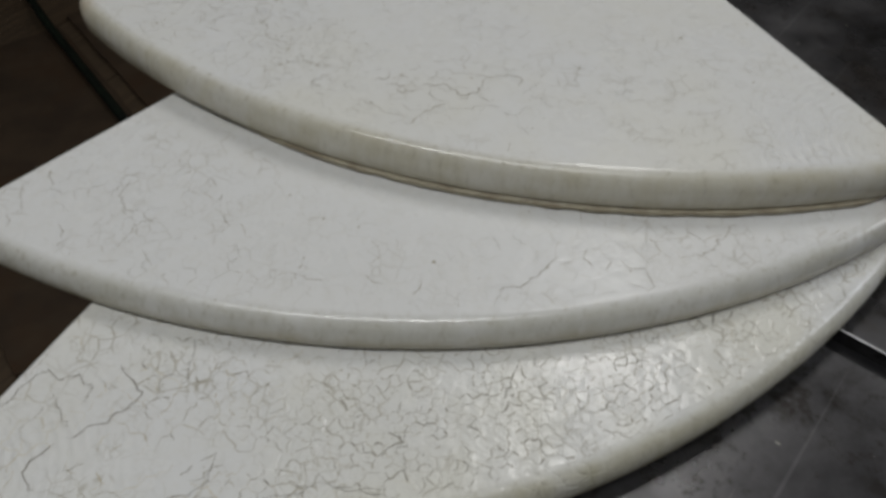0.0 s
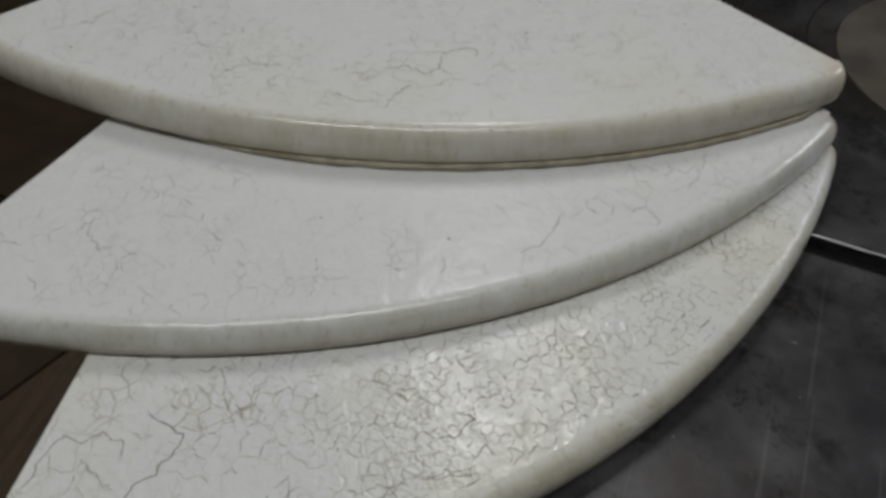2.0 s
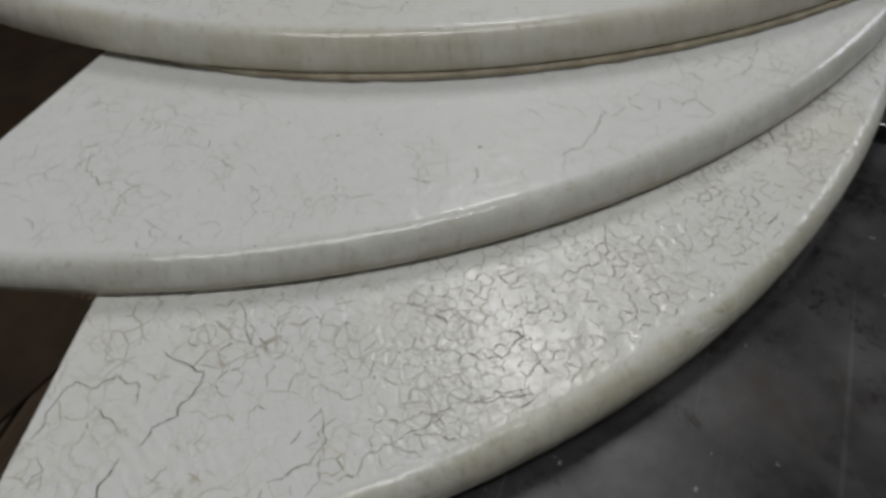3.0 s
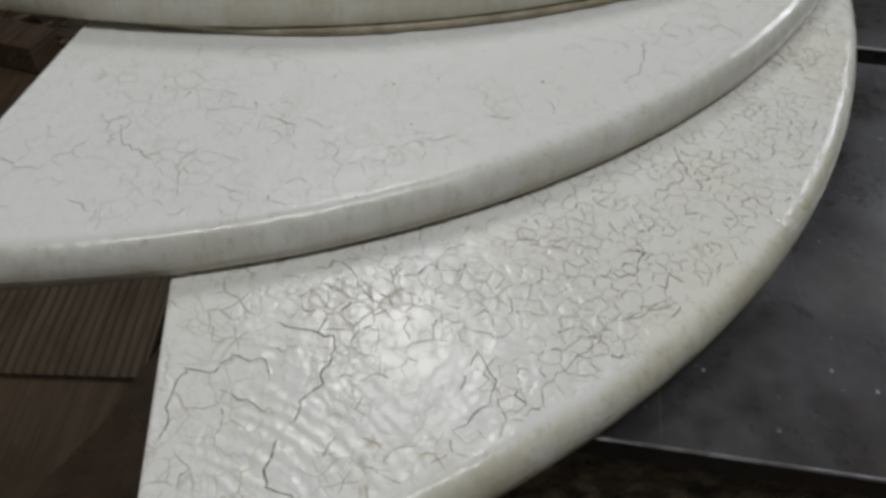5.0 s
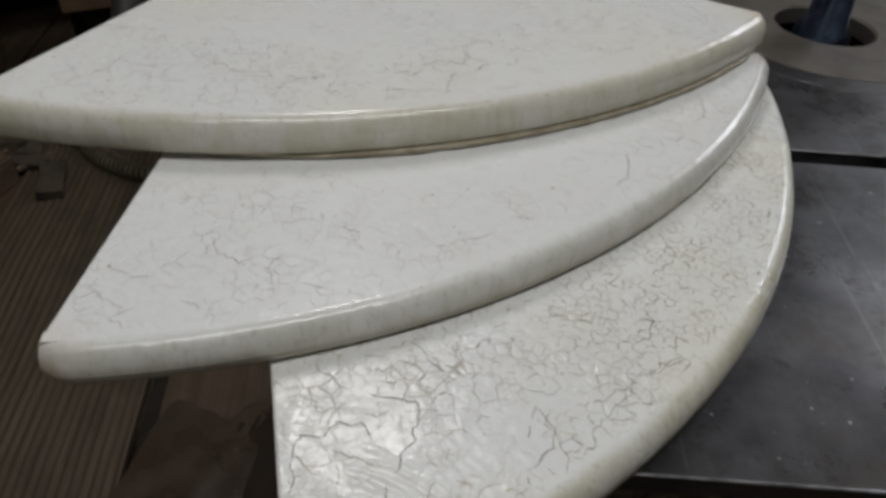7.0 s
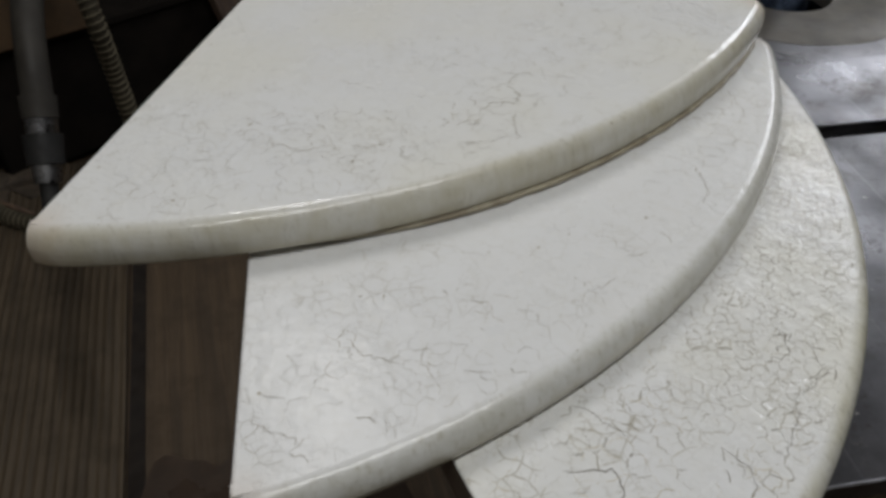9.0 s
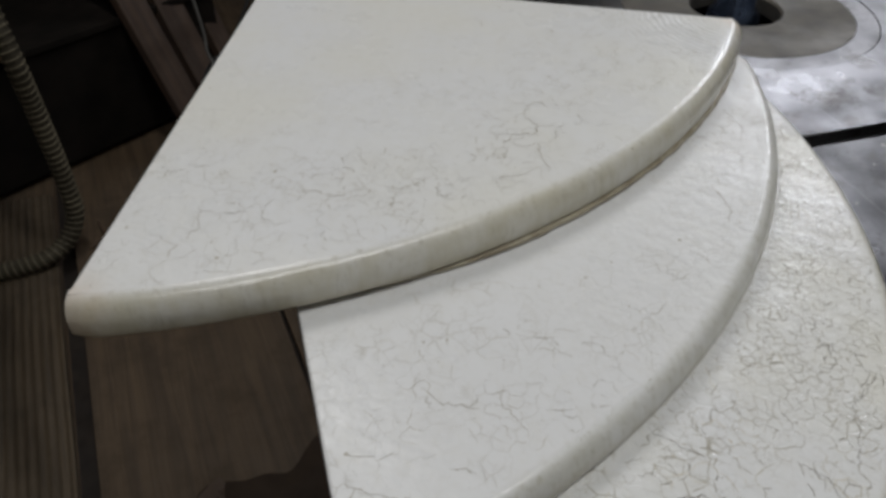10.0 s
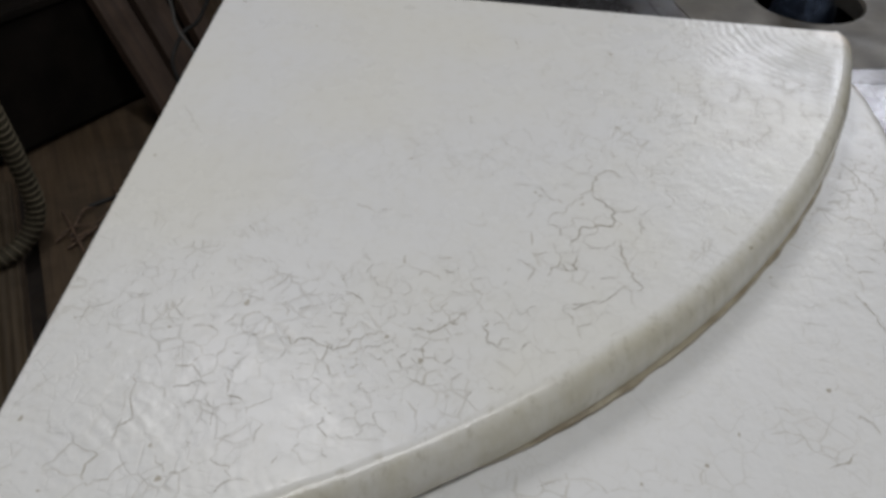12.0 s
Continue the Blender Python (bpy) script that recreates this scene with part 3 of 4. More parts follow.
def crackle(ob, top, spacing, amount, material, seed, wide, less):
    """A net of broken, jagged cracks in the top face. spacing and amount are functions of the place on the shelf's own axes:
    the size of the net's cells, and the share of its lines that has opened."""
    rnd = random.Random(seed)
    seeds, buckets = [], {}
    for _ in range(26000):
        r, a = math.sqrt(rnd.uniform((ARC_R - 0.20) ** 2, (ARC_R + 0.01) ** 2)), rnd.uniform(0.05, 1.55)
        x, y = ARC_X + r * math.cos(a), ARC_Y + r * math.sin(a)
        if y < -0.012 or x * math.sin(WEDGE) - y * math.cos(WEDGE) < -0.012:
            continue
        s = spacing(x, y)
        cx, cy = int(x / 0.02 + 50), int(y / 0.02 + 50)
        near = (p for i in (-1, 0, 1) for j in (-1, 0, 1) for p in buckets.get((cx + i, cy + j), ()))
        if all((p[0] - x) ** 2 + (p[1] - y) ** 2 > s * s for p in near):
            buckets.setdefault((cx, cy), []).append((x, y))
            seeds.append(Vector((x, y)))
    pts, _, tris, *_ = geometry.delaunay_2d_cdt(seeds, [], [], 0, 1e-6)
    sides = {}
    for t in tris:
        a, b, c = (pts[i] for i in t)
        d = 2 * (a.x * (b.y - c.y) + b.x * (c.y - a.y) + c.x * (a.y - b.y))
        if abs(d) < 1e-12:
            continue
        ux = (a.length_squared * (b.y - c.y) + b.length_squared * (c.y - a.y) + c.length_squared * (a.y - b.y)) / d
        uy = (a.length_squared * (c.x - b.x) + b.length_squared * (a.x - c.x) + c.length_squared * (b.x - a.x)) / d
        for i, j in ((0, 1), (1, 2), (2, 0)):
            sides.setdefault(tuple(sorted((t[i], t[j]))), []).append(Vector((ux, uy)))
    # each junction has its own readiness to open, so that open cracks join up
    ready = {}
    verts, faces = [], []
    for ends in sides.values():
        if len(ends) != 2 or not 0.0012 < (ends[0] - ends[1]).length < 0.03:
            continue
        mid = (ends[0] + ends[1]) / 2
        drift = noise.noise(Vector((mid.x * 38, mid.y * 38, seed * 1.3)))
        open_share = amount(mid.x, mid.y) + 0.36 * drift
        will = [ready.setdefault((round(e.x, 5), round(e.y, 5)), rnd.random()) for e in ends]
        if 0.36 * will[0] + 0.36 * will[1] + 0.28 * rnd.random() > 0.18 + 0.64 * open_share:
            continue
        span = ends[1] - ends[0]
        # a crack may stop short of the next junction
        lo, hi = (0.0 if rnd.random() < 0.75 else rnd.uniform(0.1, 0.45)), (1.0 if rnd.random() < 0.75 else rnd.uniform(0.55, 0.9))
        n = max(3, int(span.length * (hi - lo) / 0.0011))
        way = span.normalized()
        side = Vector((-way.y, way.x))
        wob = kinks(rnd, n, 0.00062)
        bow = rnd.gauss(0, 0.05) * span.length
        w = wide * (0.35 + 0.9 * rnd.random() ** 1.6) * (0.65 + 0.7 * max(0.0, min(1.0, open_share)))
        first = len(verts)
        ok = True
        for i in range(n + 1):
            f = lo + (hi - lo) * i / n
            p = ends[0] + span * f + side * (wob[i] + bow * 4 * f * (1 - f))
            if math.hypot(p.x - ARC_X, p.y - ARC_Y) > ARC_R - less - 0.0095 or p.y < 0.001 or p.x * math.sin(WEDGE) - p.y * math.cos(WEDGE) < 0.001:
                ok = False
                break
            h = w * (0.45 + 0.55 * math.sin(math.pi * (0.12 + 0.76 * i / n))) * rnd.uniform(0.7, 1.25) / 2
            verts += [(p.x + side.x * h, p.y + side.y * h, top), (p.x - side.x * h, p.y - side.y * h, top)]
        if not ok:
            del verts[first:]
            continue
        faces += [(first + 2 * i, first + 2 * i + 1, first + 2 * i + 3, first + 2 * i + 2) for i in range(n)]
    data = bpy.data.meshes.new("crackle")
    data.from_pydata(verts, [], faces)
    data.materials.append(material)
    cracks = tagged(new("crackle", data), "fine brown crackle in the cream paint", kind="stuff")
    cracks.parent = ob
    return cracks


def spot(x, y, cx, cy, reach):
    """1 in the middle of a round patch, 0 at its rim and beyond."""
    f = max(0.0, 1.0 - math.hypot(x - cx, y - cy) / reach)
    return f * f * (3 - 2 * f)


def rim(x, y, deep):
    """How far into a band of that depth along the front, 0 to 1."""
    return max(0.0, min(1.0, 1.0 - (ARC_R - math.hypot(x - ARC_X, y - ARC_Y)) / deep))


crackle(lower, T_LOW + 0.0001, lambda x, y: 0.0086 - 0.0050 * spot(x, y, 0.25, 0.175, 0.20) - 0.0036 * spot(x, y, 0.14, 0.29, 0.15),
        lambda x, y: 0.34 + 0.10 * rim(x, y, 0.14) + 0.36 * spot(x, y, 0.255, 0.165, 0.17) + 0.12 * spot(x, y, 0.17, 0.27, 0.14) - 0.14 * spot(x, y, 0.29, 0.04, 0.12), CRACK, 11, 0.00045, LESS_LOW)
crackle(middle, T_MID + 0.0001, lambda x, y: 0.0084 - 0.0034 * spot(x, y, 0.315, 0.08, 0.11),
        lambda x, y: 0.04 + 0.36 * rim(x, y, 0.12) + 0.34 * spot(x, y, 0.315, 0.08, 0.12) + 0.22 * spot(x, y, 0.17, 0.265, 0.12), CRACK_FAINT, 23, 0.00034, LESS_MID)
crackle(upper, T_TOP + LIP + 0.0001, lambda x, y: 0.0088 - 0.0048 * spot(x, y, 0.280, 0.12, 0.12) - 0.001 * spot(x, y, 0.215, 0.195, 0.07),
        lambda x, y: 0.0 + 0.22 * rim(x, y, 0.15) + 0.46 * spot(x, y, 0.215, 0.195, 0.085) + 0.40 * spot(x, y, 0.280, 0.115, 0.12) + 0.30 * spot(x, y, 0.325, 0.035, 0.09), CRACK_FAINT, 5, 0.00034, LESS_TOP)

crackle(lower, T_LOW + 0.00008, lambda x, y: 0.0068, lambda x, y: -0.05 + 0.50 * spot(x, y, 0.30, 0.04, 0.16) + 0.22 * rim(x, y, 0.08) + 0.25 * spot(x, y, 0.10, 0.32, 0.13), CRACK_TAN, 41, 0.00042, LESS_LOW)


def long_crack(ob, top, run, wide, seed, material):
    """One open crack that wanders through the places of run."""
    rnd = random.Random(seed)
    way = [Vector(p) for p in run]
    line = []
    for a, c in zip(way, way[1:]):
        n = max(2, int((c - a).length / 0.0012))
        side = Vector((a.y - c.y, c.x - a.x)).normalized()
        off = kinks(rnd, n, 0.0008)
        line += [a + (c - a) * i / n + side * off[i] for i in range(n)]
    line.append(way[-1])
    verts = []
    for i, p in enumerate(line):
        d = (line[min(i + 1, len(line) - 1)] - line[max(i - 1, 0)]).normalized()
        h = wide * rnd.uniform(0.45, 1.1) * (0.25 + 0.75 * min(1.0, i / 3, (len(line) - 1 - i) / 3)) / 2
        verts += [(p.x - d.y * h, p.y + d.x * h, top), (p.x + d.y * h, p.y - d.x * h, top)]
    data = bpy.data.meshes.new("crack")
    data.from_pydata(verts, [], [(2 * i, 2 * i + 1, 2 * i + 3, 2 * i + 2) for i in range(len(line) - 1)])
    data.materials.append(material)
    new("crack", data).parent = ob


LOW_RUNS = (
    (0.00085, ((0.2738, 0.0360), (0.2828, 0.0545), (0.2879, 0.0534), (0.2990, 0.0507), (0.3045, 0.0434), (0.3115, 0.0400))),
    (0.00095, ((0.3158, 0.0370), (0.3199, 0.0361), (0.3256, 0.0337), (0.3306, 0.0343), (0.3341, 0.0440))),
    (0.00060, ((0.3138, 0.0036), (0.3026, 0.0045), (0.2894, 0.0088), (0.2918, 0.0177), (0.2852, 0.0226), (0.2885, 0.0328), (0.2966, 0.0343))),
    (0.00055, ((0.2978, 0.0195), (0.3040, 0.0300), (0.3074, 0.0370))),
    (0.00045, ((0.3292, 0.0107), (0.3226, 0.0132), (0.3171, 0.0084))),
    (0.00055, ((0.2490, 0.0544), (0.2546, 0.0614), (0.2710, 0.0688))),
    (0.00044, ((0.2619, 0.1734), (0.2773, 0.1661), (0.2842, 0.1462), (0.2920, 0.1387), (0.3013, 0.1254), (0.3059, 0.1176))))
LOW_FINE = (
    (0.00055, ((0.3179, 0.0912), (0.3093, 0.1005), (0.3036, 0.1034), (0.2914, 0.0989))),
    (0.00070, ((0.2608, 0.1663), (0.2531, 0.1639), (0.2533, 0.1585))),
    (0.00060, ((0.2830, 0.1489), (0.2802, 0.1597), (0.2784, 0.1710))),
    (0.00055, ((0.2189, 0.1956), (0.2091, 0.1955), (0.1961, 0.1951))),
    (0.00070, ((0.2638, 0.1501), (0.2654, 0.1585), (0.2554, 0.1660), (0.2473, 0.1646))))
TOP_RUNS = (
    (0.00062, ((0.1955, 0.1959), (0.1832, 0.1985), (0.1788, 0.2060), (0.1841, 0.2110))),
    (0.00075, ((0.2284, 0.1840), (0.2160, 0.1900), (0.2152, 0.2017), (0.2064, 0.2045), (0.1955, 0.1959))),
    (0.00050, ((0.2064, 0.2045), (0.2017, 0.2143))),
    (0.00058, ((0.2243, 0.2035), (0.2365, 0.2043), (0.2512, 0.2090))),
    (0.00050, ((0.2204, 0.2126), (0.2084, 0.2138))),
    (0.00046, ((0.2599, 0.1790), (0.2593, 0.1840), (0.2559, 0.1940), (0.2485, 0.2031))),
    (0.00050, ((0.2360, 0.1640), (0.2418, 0.1699), (0.2478, 0.1664))),
    (0.00062, ((0.2443, 0.1742), (0.2396, 0.1781), (0.2406, 0.1857), (0.2330, 0.1866))))
TOP_FINE = (
    (0.00058, ((0.2555, 0.1004), (0.2585, 0.1056), (0.2623, 0.1080))),
    (0.00056, ((0.2793, 0.0818), (0.2785, 0.0903), (0.2833, 0.1003), (0.2780, 0.1092))),
    (0.00046, ((0.2960, 0.0372), (0.3051, 0.0388), (0.3130, 0.0423), (0.3171, 0.0375))),
    (0.00048, ((0.2719, 0.1244), (0.2730, 0.1342), (0.2634, 0.1456))),
    (0.00046, ((0.2656, 0.1513), (0.2778, 0.1522), (0.2751, 0.1596))),
    (0.00046, ((0.2944, 0.0660), (0.3031, 0.0690), (0.3049, 0.0760))))
MID_RUNS = (
    (0.00052, ((0.2200, 0.2289), (0.2099, 0.2360), (0.2009, 0.2385), (0.1860, 0.2374))),
    (0.00044, ((0.1479, 0.2803), (0.1337, 0.2905), (0.1167, 0.2904), (0.1103, 0.2901))),
    (0.00040, ((0.1878, 0.2249), (0.1933, 0.2323))),
    (0.00040, ((0.2326, 0.2174), (0.2386, 0.2226))),
    (0.00044, ((0.2741, 0.1555), (0.2666, 0.1688))),
    (0.00044, ((0.2530, 0.1769), (0.2518, 0.1890))),
    (0.00056, ((0.3112, 0.0897), (0.3138, 0.1010))),
    (0.00046, ((0.2940, 0.0774), (0.3057, 0.0730), (0.3138, 0.0774))),
    (0.00048, ((0.2872, 0.0439), (0.2986, 0.0537), (0.3037, 0.0647))),
    (0.00056, ((0.3277, 0.0445), (0.3320, 0.0548))),
    (0.00048, ((0.3242, 0.0057), (0.3314, 0.0173), (0.3383, 0.0246))))
for ob, top, runs, material in ((lower, T_LOW, LOW_RUNS, CRACK_DEEP), (lower, T_LOW, LOW_FINE, CRACK_DEEP), (upper, T_TOP + LIP, TOP_RUNS, CRACK_OPEN),
                                (upper, T_TOP + LIP, TOP_FINE, CRACK_OPEN), (middle, T_MID, MID_RUNS, CRACK_OPEN)):
    for n, (wide, run) in enumerate(runs):
        long_crack(ob, top + 0.00015, run, wide * (0.60 if ob is lower else 0.78), 70 + n, material)

# ---- floor boards and what lies on them ----
def board(u0, u1, v0, v1, z, material, seed, thick=0.026):
    rnd = random.Random(seed)
    bm = box(u1 - u0, v1 - v0, thick, pose(0, 0, -thick / 2), 0.003)
    for vert in bm.verts:
        vert.co.z += rnd.uniform(-0.0012, 0.0012)
        vert.co.x += rnd.uniform(-0.002, 0.002)
    m = FLOOR_AXES @ pose((u0 + u1) / 2, (v0 + v1) / 2, z)
    back = m.inverted()
    for p, n in (((X0, 0, 0), (-1, 0, 0)), ((X1, 0, 0), (1, 0, 0)), ((0, Y0, 0), (0, -1, 0)), ((0, Y1, 0), (0, 1, 0))):
        cut = bmesh.ops.bisect_plane(bm, geom=bm.verts[:] + bm.edges[:] + bm.faces[:], plane_co=back @ Vector(p), plane_no=back.to_3x3() @ Vector(n), clear_outer=True)
        rim_edges = [e for e in cut["geom_cut"] if isinstance(e, bmesh.types.BMEdge)]
        if rim_edges:
            bmesh.ops.edgeloop_fill(bm, edges=rim_edges)
    if not bm.faces:
        bm.free()
        return
    part("plank", bm, material, floor).matrix_world = m


edges = [-3.60, -3.30, -3.02, -2.72, -2.44, -2.14, -1.86, -1.56, -1.27, -0.96, -0.634, -0.22, 0.12, 0.45, 0.78, 1.10, 1.42, 1.75, 2.08, 2.40, 2.72, 3.05, 3.40]
for i, (a, b2) in enumerate(zip(edges, edges[1:])):
    board(a + (0.030 if a == -0.634 else 0.0), b2 - 0.005 - 0.003 * (i % 3), -3.6, 4.6, 0.0, FLOOR_WOOD, i)

# the ridged board lying left of the machine
bm = bmesh.new()
pitch, wide, deep = 0.0165, 0.42, 1.15
cols = int(wide / pitch * 6)
grid = []
for j in range(13):
    row = []
    for i in range(cols + 1):
        x = i / cols * wide
        row.append(bm.verts.new((x, j / 12 * deep, 0.012 + 0.0020 * math.sin(2 * math.pi * x / pitch) + 0.003 * math.sin(j * 1.3))))
    grid.append(row)
for a, b in zip(grid, grid[1:]):
    for i in range(cols):
        bm.faces.new((a[i], a[i + 1], b[i + 1], b[i]))
skin = bmesh.ops.extrude_face_region(bm, geom=bm.faces[:])
for v in skin["geom"]:
    if isinstance(v, bmesh.types.BMVert):
        v.co.z = 0.0008
mat_ob = tagged(part("ridged_board", bm, RIDGED_WOOD), "brown ridged board lying on the floor", "board")
mat_ob.matrix_world = MACHINE_AXES @ pose(-0.700 - wide, 0.53 - 0.055, 0.0, 0, 0, 7.5)
smooth(mat_ob, 60)


def ragged_sheet(name, label, category, outline, z, material, seed):
    """A thin wavy sheet with an uneven outline; outline is a function of the angle."""
    bm = bmesh.new()
    n, rows = 72, 9
    rings = []
    for k in range(1, rows + 1):
        f = k / rows
        ring = []
        for i in range(n):
            a = 2 * math.pi * i / n
            rx, ry = outline(a)
            p = Vector((rx * f, ry * f, 0))
            p.z = 0.008 + 0.006 * noise.noise(Vector((p.x * 7, p.y * 7, seed))) + 0.0012 * noise.noise(Vector((p.x * 30, p.y * 30, seed)))
            ring.append(bm.verts.new(p))
        rings.append(ring)
    bm.faces.new(rings[0])
    for lo, hi in zip(rings, rings[1:]):
        for i in range(n):
            bm.faces.new((lo[i], lo[(i + 1) % n], hi[(i + 1) % n], hi[i]))
    ob = tagged(part(name, bm, material), label, category)
    ob.matrix_world = MACHINE_AXES @ z
    mod = ob.modifiers.new("thickness", 'SOLIDIFY')
    mod.thickness = 0.0015
    return smooth(ob, 60)


def film_outline(sx, sy):
    def at(a):
        r = 1.0 + 0.06 * math.sin(3 * a + 0.6) - 0.27 * abs(math.sin(2.5 * a + 0.218)) + 0.02 * math.sin(11 * a)
        return sx * r * math.cos(a), sy * r * math.sin(a)
    return at


ragged_sheet("plastic_sheet", "dark brown crumpled plastic sheet on the floor", "sheet", film_outline(0.19, 0.38), pose(-0.395, 0.46, 0.004), FILM, 2.0)
ragged_sheet("plastic_sheet", "smaller brown plastic sheet beside the ridged board", "sheet", film_outline(0.135, 0.36), pose(-0.630, 0.45, 0.006, 0, 0, -14), FILM_PALE, 5.0)

def flat_sheet(label, u0, u1, v0, v1, turn, seed):
    """A stiff sheet of board lying on the planks, a little warped, its corners knocked."""
    rnd = random.Random(seed)
    bm = bmesh.new()
    nu, nv = 14, 8
    for layer in (0.0, 1.0):
        rows = []
        for j in range(nv + 1):
            row = []
            for i in range(nu + 1):
                x, y = (i / nu - 0.5) * (u1 - u0), (j / nv - 0.5) * (v1 - v0)
                if i in (0, nu) or j in (0, nv):
                    x, y = x + 0.006 * noise.noise(Vector((x * 9, y * 9, seed))), y + 0.006 * noise.noise(Vector((x * 9, y * 9, seed + 4)))
                row.append(bm.verts.new((x, y, 0.003 + layer * 0.006 + 0.0025 * (1 + noise.noise(Vector((x * 3, y * 3, seed)))))))
            rows.append(row)
        for a, b in zip(rows, rows[1:]):
            for i in range(nu):
                bm.faces.new((a[i], a[i + 1], b[i + 1], b[i]))
        if layer == 0.0:
            low = rows
    rim_low = low[0] + [r[-1] for r in low[1:-1]] + low[-1][::-1] + [r[0] for r in low[-2:0:-1]]
    rim_top = rows[0] + [r[-1] for r in rows[1:-1]] + rows[-1][::-1] + [r[0] for r in rows[-2:0:-1]]
    for i in range(len(rim_low)):
        k = (i + 1) % len(rim_low)
        bm.faces.new((rim_low[i], rim_low[k], rim_top[k], rim_top[i]))
    ob = tagged(part("board_sheet", bm, SHEET), label, "board", "board sheets on the floor")
    ob.matrix_world = MACHINE_AXES @ pose((u0 + u1) / 2, (v0 + v1) / 2, 0.0, 0, 0, turn)
    smooth(ob, 50)


flat_sheet("dirty brown board sheet lying on the floor planks", -2.00, -0.98, 0.20, 0.66, -11.0, 3)
flat_sheet("dirty brown board sheet lying beside another one", -1.95, -1.18, 0.72, 1.14, -11.0, 8)
beam = tagged(part("timber", box(0.75, 0.09, 0.07, None, 0.004), STICK_WOOD), "rough brown timber lying on the floor", "timber")
beam.matrix_world = MACHINE_AXES @ pose(-1.62, 1.36, 0.037, 0, 0, -9)

# ---- clutter behind the shelves ----
hose_line = spline(((0.75, 3.08, 1.75), (0.52, 2.30, 1.25), (0.36, 1.75, 0.78), (0.323, 1.60, 0.515), (0.334, 1.60, 0.347), (0.340, 1.60, 0.204), (0.334, 1.595, 0.100), (0.296, 1.595, 0.048), (0.230, 1.605, 0.030), (0.13, 1.68, 0.026), (0.07, 1.82, 0.026), (0.09, 1.98, 0.026)), 300)
hose = tagged(new("flexible_hose"), "dusty beige corrugated flexible hose curling on the floor", "hose")
smooth(part("tube", sweep(hose_line, 0.0175, 14), HOSE_SHADE, hose), 80)
# the raised rib that winds round the tube
rib, side, gone = [], Vector((0.3, 0.9, 0.2)), 0.0
for a, b in zip(hose_line, hose_line[1:]):
    way = (b - a).normalized()
    side = (side - way * side.dot(way)).normalized()
    up = way.cross(side)
    for k in range(8):
        turn = 2 * math.pi * (gone + (b - a).length * k / 8) / 0.0140
        rib.append(a + (b - a) * k / 8 + 0.0178 * (math.cos(turn) * side + math.sin(turn) * up))
    gone += (b - a).length
smooth(part("rib", sweep(rib, 0.0023, 6), HOSE, hose, "raised spiral rib of the hose"), 80)

pipe = tagged(part("pipe", sweep(spline(((1.3, 3.09, 2.1), (0.9, 2.4, 1.7), (0.30, 1.53, 1.05), (0.169, 1.357, 0.753), (0.097, 1.286, 0.638), (0.051, 1.232, 0.542)), 40), 0.022, 18), PIPE), "grey extraction pipe with couplings standing in the dark", "pipe")
smooth(pipe)
PIPE_WAY = Vector((0.051 - 0.097, 1.232 - 1.286, 0.542 - 0.638)).normalized()
PIPE_END = Vector((0.051, 1.232, 0.542))


def along_pipe(a, b, ra, rb, name, material, label):
    bm = sweep([PIPE_END + PIPE_WAY * (a + (b - a) * k / 6) for k in range(7)], lambda i: ra + (rb - ra) * i / 6, 18)
    smooth(part(name, bm, material, pipe, label))


along_pipe(-0.015, 0.018, 0.026, 0.025, "collar", PIPE, "brown coupling collar")
along_pipe(0.019, 0.040, 0.023, 0.022, "ferrule", SILVER, "bare metal ferrule")
along_pipe(0.041, 0.085, 0.028, 0.026, "sleeve", BLACK, "black rubber sleeve")
along_pipe(0.086, 0.112, 0.021, 0.019, "ferrule", SILVER, "bare metal ferrule")
smooth(part("tail", sweep(spline((PIPE_END + PIPE_WAY * 0.110, PIPE_END + PIPE_WAY * 0.130, PIPE_END + PIPE_WAY * 0.155), 12), 0.013, 12), BLACK, pipe, "short black stub of the pipe"))


def lean(a, b, wide, thick, label, turn=0.0):
    """A plank that leans from its foot a to its head b."""
    a, b = Vector(a), Vector(b)
    way = b - a
    m = Matrix.Translation((a + b) / 2) @ way.to_track_quat('Y', 'Z').to_matrix().to_4x4() @ pose(0, 0, 0, 0, turn, 0)
    ob = tagged(part("plank", box(wide, way.length, thick, None, 0.003), PLANK_WOOD), label, "plank", "planks leaning in the corner")
    ob.matrix_world = m
    return ob


lean((0.765, 1.648, 0.012), (0.78, 2.50, 1.46), 0.085, 0.024, "reddish brown sawn plank leaning against the back wall", 12)
lean((0.865, 1.668, 0.012), (0.90, 2.52, 1.46), 0.080, 0.024, "reddish brown sawn plank leaning against the back wall", 8)
lean((0.985, 1.72, 0.012), (1.06, 2.55, 1.40), 0.060, 0.030, "dark brown sawn plank leaning against the back wall", 10)

for label, r, line in (("thin grey cable hanging over the planks", 0.0035, ((0.80, 1.75, 0.80), (0.769, 1.606, 0.405), (0.751, 1.574, 0.321), (0.753, 1.544, 0.275), (0.765, 1.50, 0.20), (0.80, 1.45, 0.04), (0.90, 1.40, 0.005))),
                       ("thin black cable looped over the planks", 0.0045, ((0.95, 1.60, 0.42), (0.853, 1.610, 0.292), (0.804, 1.628, 0.261), (0.754, 1.620, 0.22), (0.739, 1.600, 0.161), (0.690, 1.600, 0.09), (0.60, 1.58, 0.006), (0.45, 1.62, 0.006)))):
    ob = tagged(part("cable", sweep(spline(line, 90), r, 8), CABLE if "grey" in label else BLACK), label, "cable")
    smooth(ob, 80)

